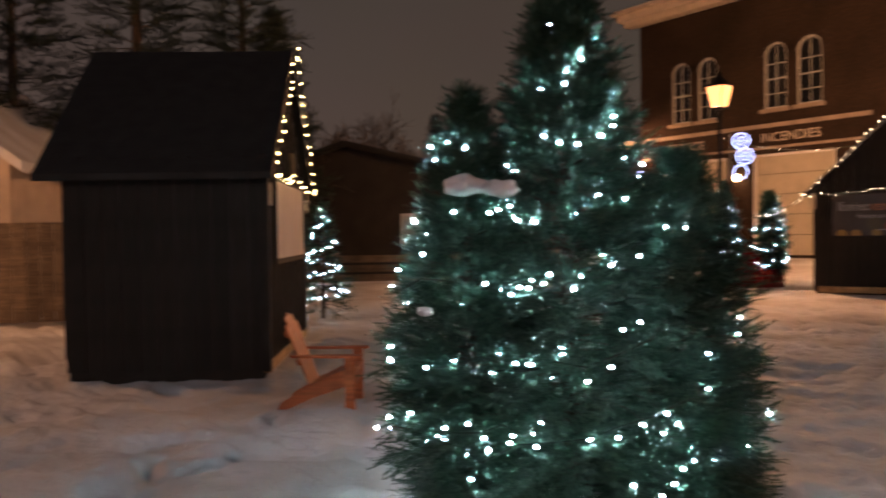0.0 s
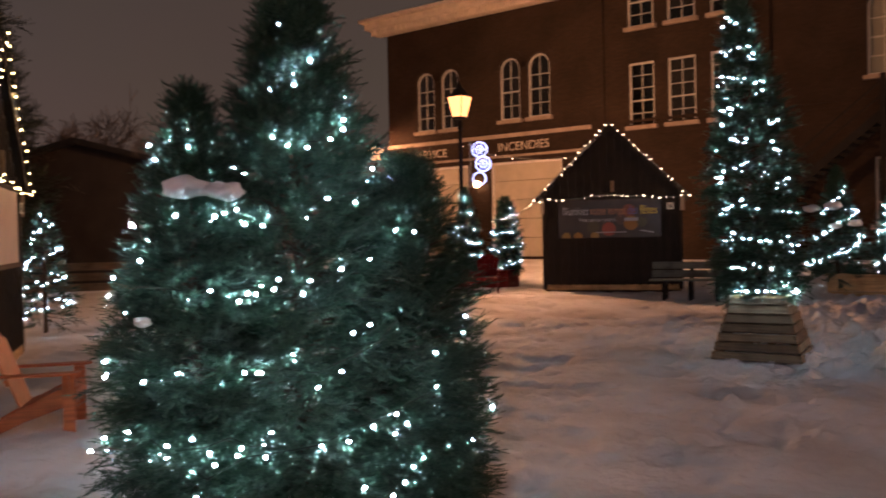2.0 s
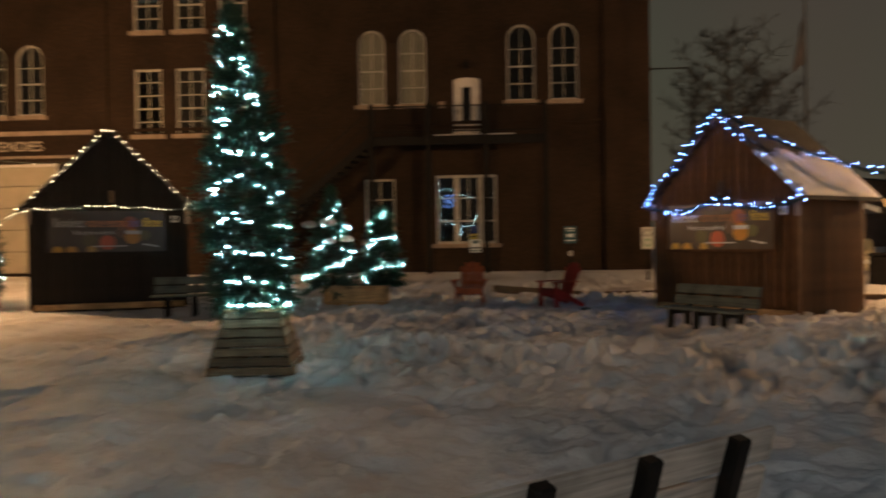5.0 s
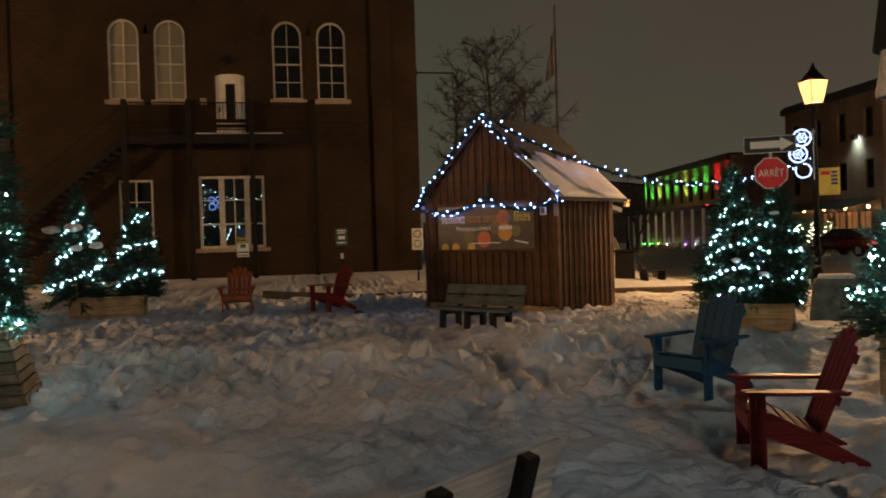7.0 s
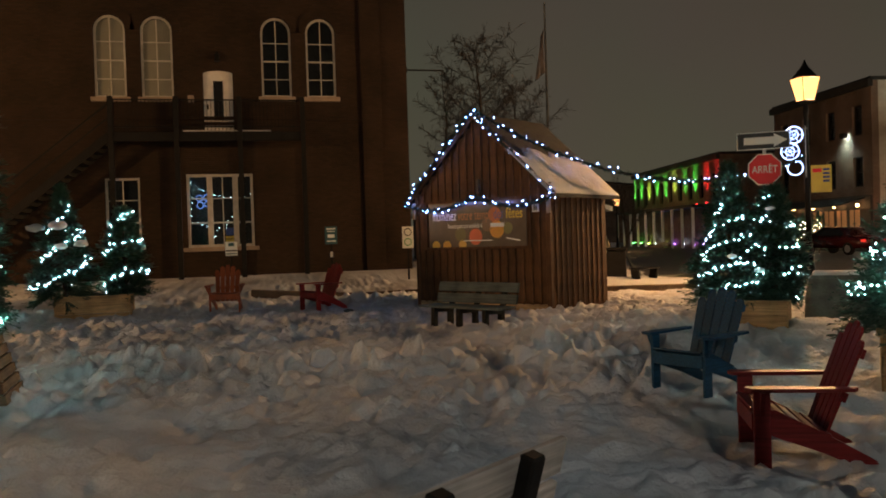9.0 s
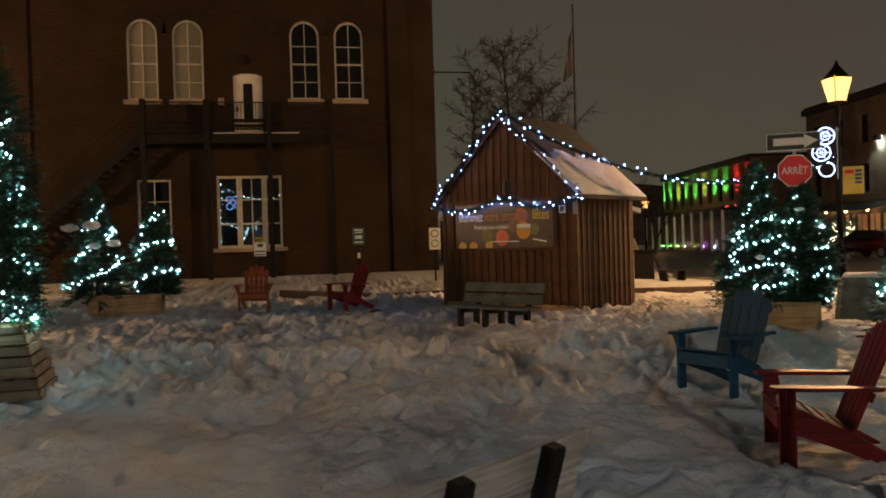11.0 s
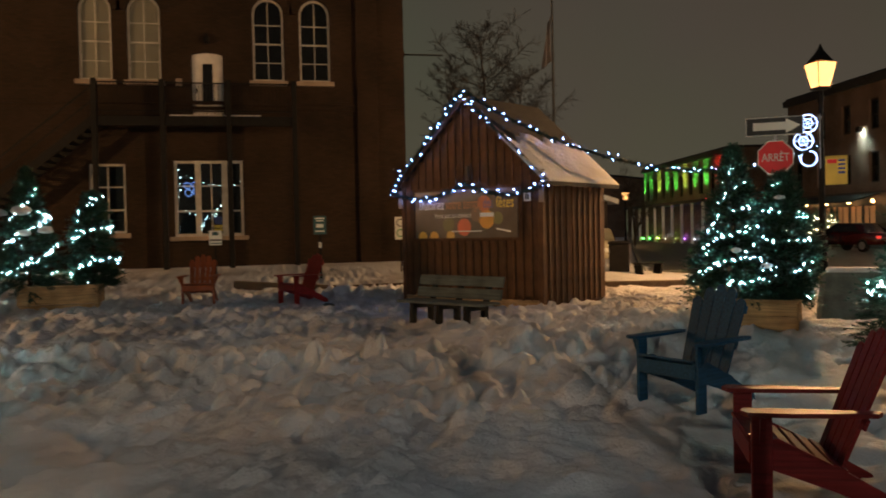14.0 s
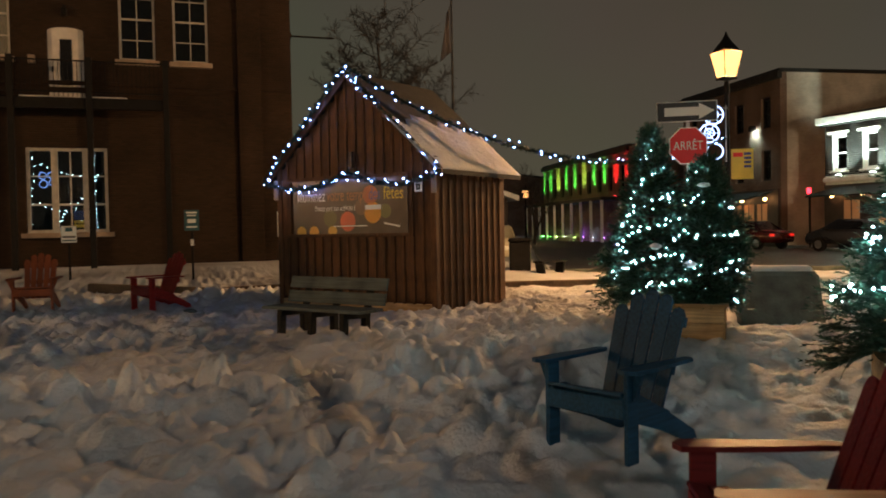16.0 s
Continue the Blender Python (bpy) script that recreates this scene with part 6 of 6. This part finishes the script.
for k in range(7):
    x = WLn * (k + 0.5) / 7
    part("window_hood", boxes(((x, -0.1, 5.68), (1.2, 0.22, 0.14)), bevel=0.02), M_WHITE, white)
    part("window_sill", boxes(((x, -0.06, 3.74), (1.1, 0.14, 0.1)), bevel=0.02), M_WHITE, white)
# coloured floodlights close under the wall between the windows of the green building, on both storeys
G, Y, R_, V, B_ = (0.12, 1, 0.1), (0.55, 1, 0.12), (1, 0.02, 0.03), (0.45, 0.15, 1), (0.75, 0.9, 1)
for row, (z, tints) in enumerate(((3.5, (G, G, Y, G, G, Y, G, G, R_, R_)), (0.25, (G, G, Y, B_, Y, V, B_, V, V, G)))):
    for k, c in enumerate(tints):
        p = gm @ Vector((min(GL - 0.2, max(0.2, GL * k / 9)), -0.9 if row == 0 else -0.25, z))
        fl = thing("floodlight", Matrix.Translation(p), "small coloured floodlight close to the brick wall", "floodlight", "facade floodlights")
        part("housing", boxes(((0, 0, -0.06), (0.3, 0.2, 0.08)), bevel=0.01), M_IRON, fl)
        part("lens", boxes(((0, 0, 0.0), (0.24, 0.14, 0.03))), glow("coloured_lens", c, 12 if row == 0 else 45), fl, "glowing coloured lens")
        if row == 0:
            beam_data = bpy.data.lights.new("flood_beam", "SPOT")
            beam_data.energy, beam_data.color, beam_data.shadow_soft_size = 2200, c, 0.06
            beam_data.spot_size, beam_data.spot_blend = radians(34), 0.8
            flood = new("flood_beam", beam_data)
            flood.parent = fl
            out = gm.to_3x3() @ Vector((0, 1, 0))
            flood.matrix_basis = look((0, 0, 0.06), (out.x * 0.9, out.y * 0.9, 2.0))
rl = thing("door_lamp", pose(33.9, 37.6, 2.9), "small red lamp on a dark post by the side passage", "lamp")
part("lens", boxes(((0, 0, 0), (0.16, 0.16, 0.3)), bevel=0.02), glow("red_lens_glow", (1, 0.02, 0.04), 7), rl)
part("post", boxes(((0.05, 0, -1.6), (0.08, 0.08, 2.8))), M_IRON, rl)
# wall lamps under the awnings
for t, L, n in ((brown, BL, 5), (white, WLn, 7)):
    for k in range(n):
        bm = bmesh.new()
        bmesh.ops.create_uvsphere(bm, u_segments=8, v_segments=6, radius=0.09)
        bmesh.ops.translate(bm, vec=(0.8 + (L - 1.6) * k / (n - 1), -0.45, 2.55), verts=bm.verts)
        part("awning_bulb", bm, glow("awning_glow", (1, 0.45, 0.16), 24), t, "warm bulb under the awning")
# bright cool wall washer on the brown building, and lamps on the white cornice
ww = thing("wall_washer", bmx @ pose(BL * 0.78, -0.2, 6.6), "bright cool lamp washing the brick wall", "lamp")
part("housing", boxes(((0, 0, 0.1), (0.3, 0.3, 0.12)), bevel=0.02), M_IRON, ww)
part("lens", boxes(((0, 0, 0.02), (0.24, 0.24, 0.03))), glow("cool_lens", (0.75, 1.0, 0.9), 420), ww)
part("shield", boxes(((0, -0.14, 0.0), (0.34, 0.02, 0.3)), ((-0.18, 0, 0.0), (0.02, 0.26, 0.3)), ((0.18, 0, 0.0), (0.02, 0.26, 0.3))), M_IRON, ww, "dark sheet shield")
for k in range(6):
    wf = thing("cornice_lamp", wm @ pose(1.2 + (WLn - 2.4) * k / 5, -0.45, 3.5), "small bright lamp lighting the white wall", "lamp", "white building wall lamps")
    part("lens", boxes(((0, 0, 0.06), (0.2, 0.16, 0.03))), glow("cornice_lens", (0.85, 1.0, 0.88), 40), wf)
    part("housing", boxes(((0, 0, 0.0), (0.24, 0.2, 0.08)), bevel=0.01), M_IRON, wf)
    wash = bpy.data.lights.new("wash_beam", "SPOT")
    wash.energy, wash.color, wash.shadow_soft_size, wash.spot_size, wash.spot_blend = 1500, (0.85, 1.0, 0.88), 0.08, radians(95), 0.9
    wb = new("wash_beam", wash)
    wb.parent, wb.matrix_basis = wf, look((0, -0.7, 0.1), (0, 0.45, 1.7))
# small lit firs before the restaurant
for k in range(4):
    p = bmx @ Vector((BL * (0.45 + 0.15 * k), -2.6, 0))
    conifer(Matrix.Translation(p), 1.9, 0.5, 0.3, "small lit fir before the restaurant", 120 + k, 50, 9, SP_FAR, group="restaurant firs", category="fir tree")
    wound_lights(Matrix.Translation(p), 1.9, 0.5, 0.3, k, 5, 0.16, 0.02, M_WARM, "warm lights on a small restaurant fir")
# far lamps and shop lights down the street
far_end = gabled_house(pose(45, 118, 0, 0, 0, -20), 40, 10, 7, 9.5, M_BRICK2, M_ROOF, "dark building closing the far end of the street")
street_lamp(31.4, 67.5, 4.1, "lit lantern far down the street", watts=220)
street_lamp(34.0, 92.0, 4.6, "lit lantern far down the street", watts=220)
fl_rng = random.Random(4)
for k in range(9):
    q = thing("shop_light", pose(30.5 + 1.3 * k, 84 + 3.0 * k, 1.2 + fl_rng.uniform(0, 0.7)), "small bright light far down the street", "lamp", "far shop lights")
    part("globe", boxes(((0, 0, 0), (0.3, 0.3, 0.5)), bevel=0.05), glow("far_shop", ((0.8, 0.9, 1), (1, 0.7, 0.35), (0.5, 0.7, 1))[k % 3], 14), q)
    part("bracket", boxes(((0, 0, -1.2), (0.08, 0.08, 2.0))), M_IRON, q)


def parked_car(m, colour, label):
    t = thing("parked_car", m, label, "car", "parked cars")
    paint = mat("car_paint", colour, 0.25, 0.2, 0.1, 2, 0)
    glass = mat("car_glass", (0.01, 0.01, 0.012), 0.08, 0, 0.1, 2, 0)
    side = [(-2.1, 0.35), (-2.15, 0.75), (-1.95, 0.9), (-1.35, 0.95), (-0.75, 1.4), (0.55, 1.43), (1.25, 0.98), (2.0, 0.85), (2.15, 0.6), (2.1, 0.35)]
    bm = bmesh.new()
    prism(bm, side, -0.85, 0.85)
    for v in bm.verts:
        if v.co.z > 1.2:
            v.co.y *= 0.8
    bmesh.ops.bevel(bm, geom=bm.edges[:], offset=0.05, segments=2, affect="EDGES")
    part("body", bm, paint, t, "", True)
    bm = bmesh.new()
    prism(bm, [(-1.2, 0.98), (-0.72, 1.34), (0.5, 1.36), (1.05, 1.0)], -0.865, 0.865)
    for v in bm.verts:
        if v.co.z > 1.2:
            v.co.y *= 0.83
    part("side_glass", bm, glass, t)
    for x in (-1.35, 1.35):
        for s in (-1, 1):
            bm = bmesh.new()
            tube(bm, [(x, s * 0.7, 0.32), (x, s * 0.88, 0.32)], 0.32, 16)
            wh = part("wheel", bm, M_IRON, t, "black tyre")
            bm = bmesh.new()
            tube(bm, [(x, s * 0.86, 0.32), (x, s * 0.89, 0.32)], 0.19, 12)
            part("rim", bm, M_STEEL, wh)
    for s in (-1, 1):
        part("tail_light", boxes(((-2.13, s * 0.65, 0.72), (0.06, 0.28, 0.12)), bevel=0.01), mat("red_lens", (0.35, 0.01, 0.01), 0.2, 0, 0.1, 2, 0, emit=(1, 0.03, 0.02), strength=0.6), t, "red lens")
        part("headlight", boxes(((2.12, s * 0.62, 0.66), (0.06, 0.3, 0.13)), bevel=0.01), M_SIGNWHITE, t)
    return t


parked_car(pose(30.0, 37.5, -0.05, 0, 0, 95), (0.045, 0.006, 0.005), "dark red parked car at the kerb")
parked_car(pose(30.4, 31.0, -0.05, 0, 0, 95), (0.05, 0.05, 0.055), "dark grey parked car at the kerb")
parked_car(pose(13.2, 30.8, -0.05, 0, 0, 246), (0.6, 0.55, 0.4), "pale parked car beside the fire station")

# flagpole with a limp flag
fp = thing("flagpole", pose(16.3, 43.4, 0), "tall thin pole with a limp flag", "flagpole")
bm = bmesh.new()
tube(bm, [(0, 0, -0.2), (0, 0, 7), (0, 0, 14.2)], [0.1, 0.08, 0.05], 8)
part("pole", bm, mat("dull_grey_pole", (0.12, 0.11, 0.1), 0.7, 0, 0.2, 4, 0), fp)
bm = bmesh.new()
g = [[bm.verts.new((-0.08 - 0.55 * i / 8 * (0.4 + 0.6 * j / 10), 0.1 * math.sin(i * 1.3 + j * 0.4), 12.8 - 2.4 * j / 10 - 0.5 * i / 8)) for j in range(11)] for i in range(9)]
for i in range(8):
    for j in range(10):
        bm.faces.new((g[i][j], g[i + 1][j], g[i + 1][j + 1], g[i][j + 1]))
part("flag", bm, mat("pale_flag", (0.26, 0.23, 0.22), 0.9, 0, 0.3, 2, 0), fp)
gabled_house(pose(12.5, 40, 0, 0, 0, 0), 8, 6, 2.6, 3.9, M_DARKSIDING, M_SNOW, "low shed with snow on its roof behind the fire station")
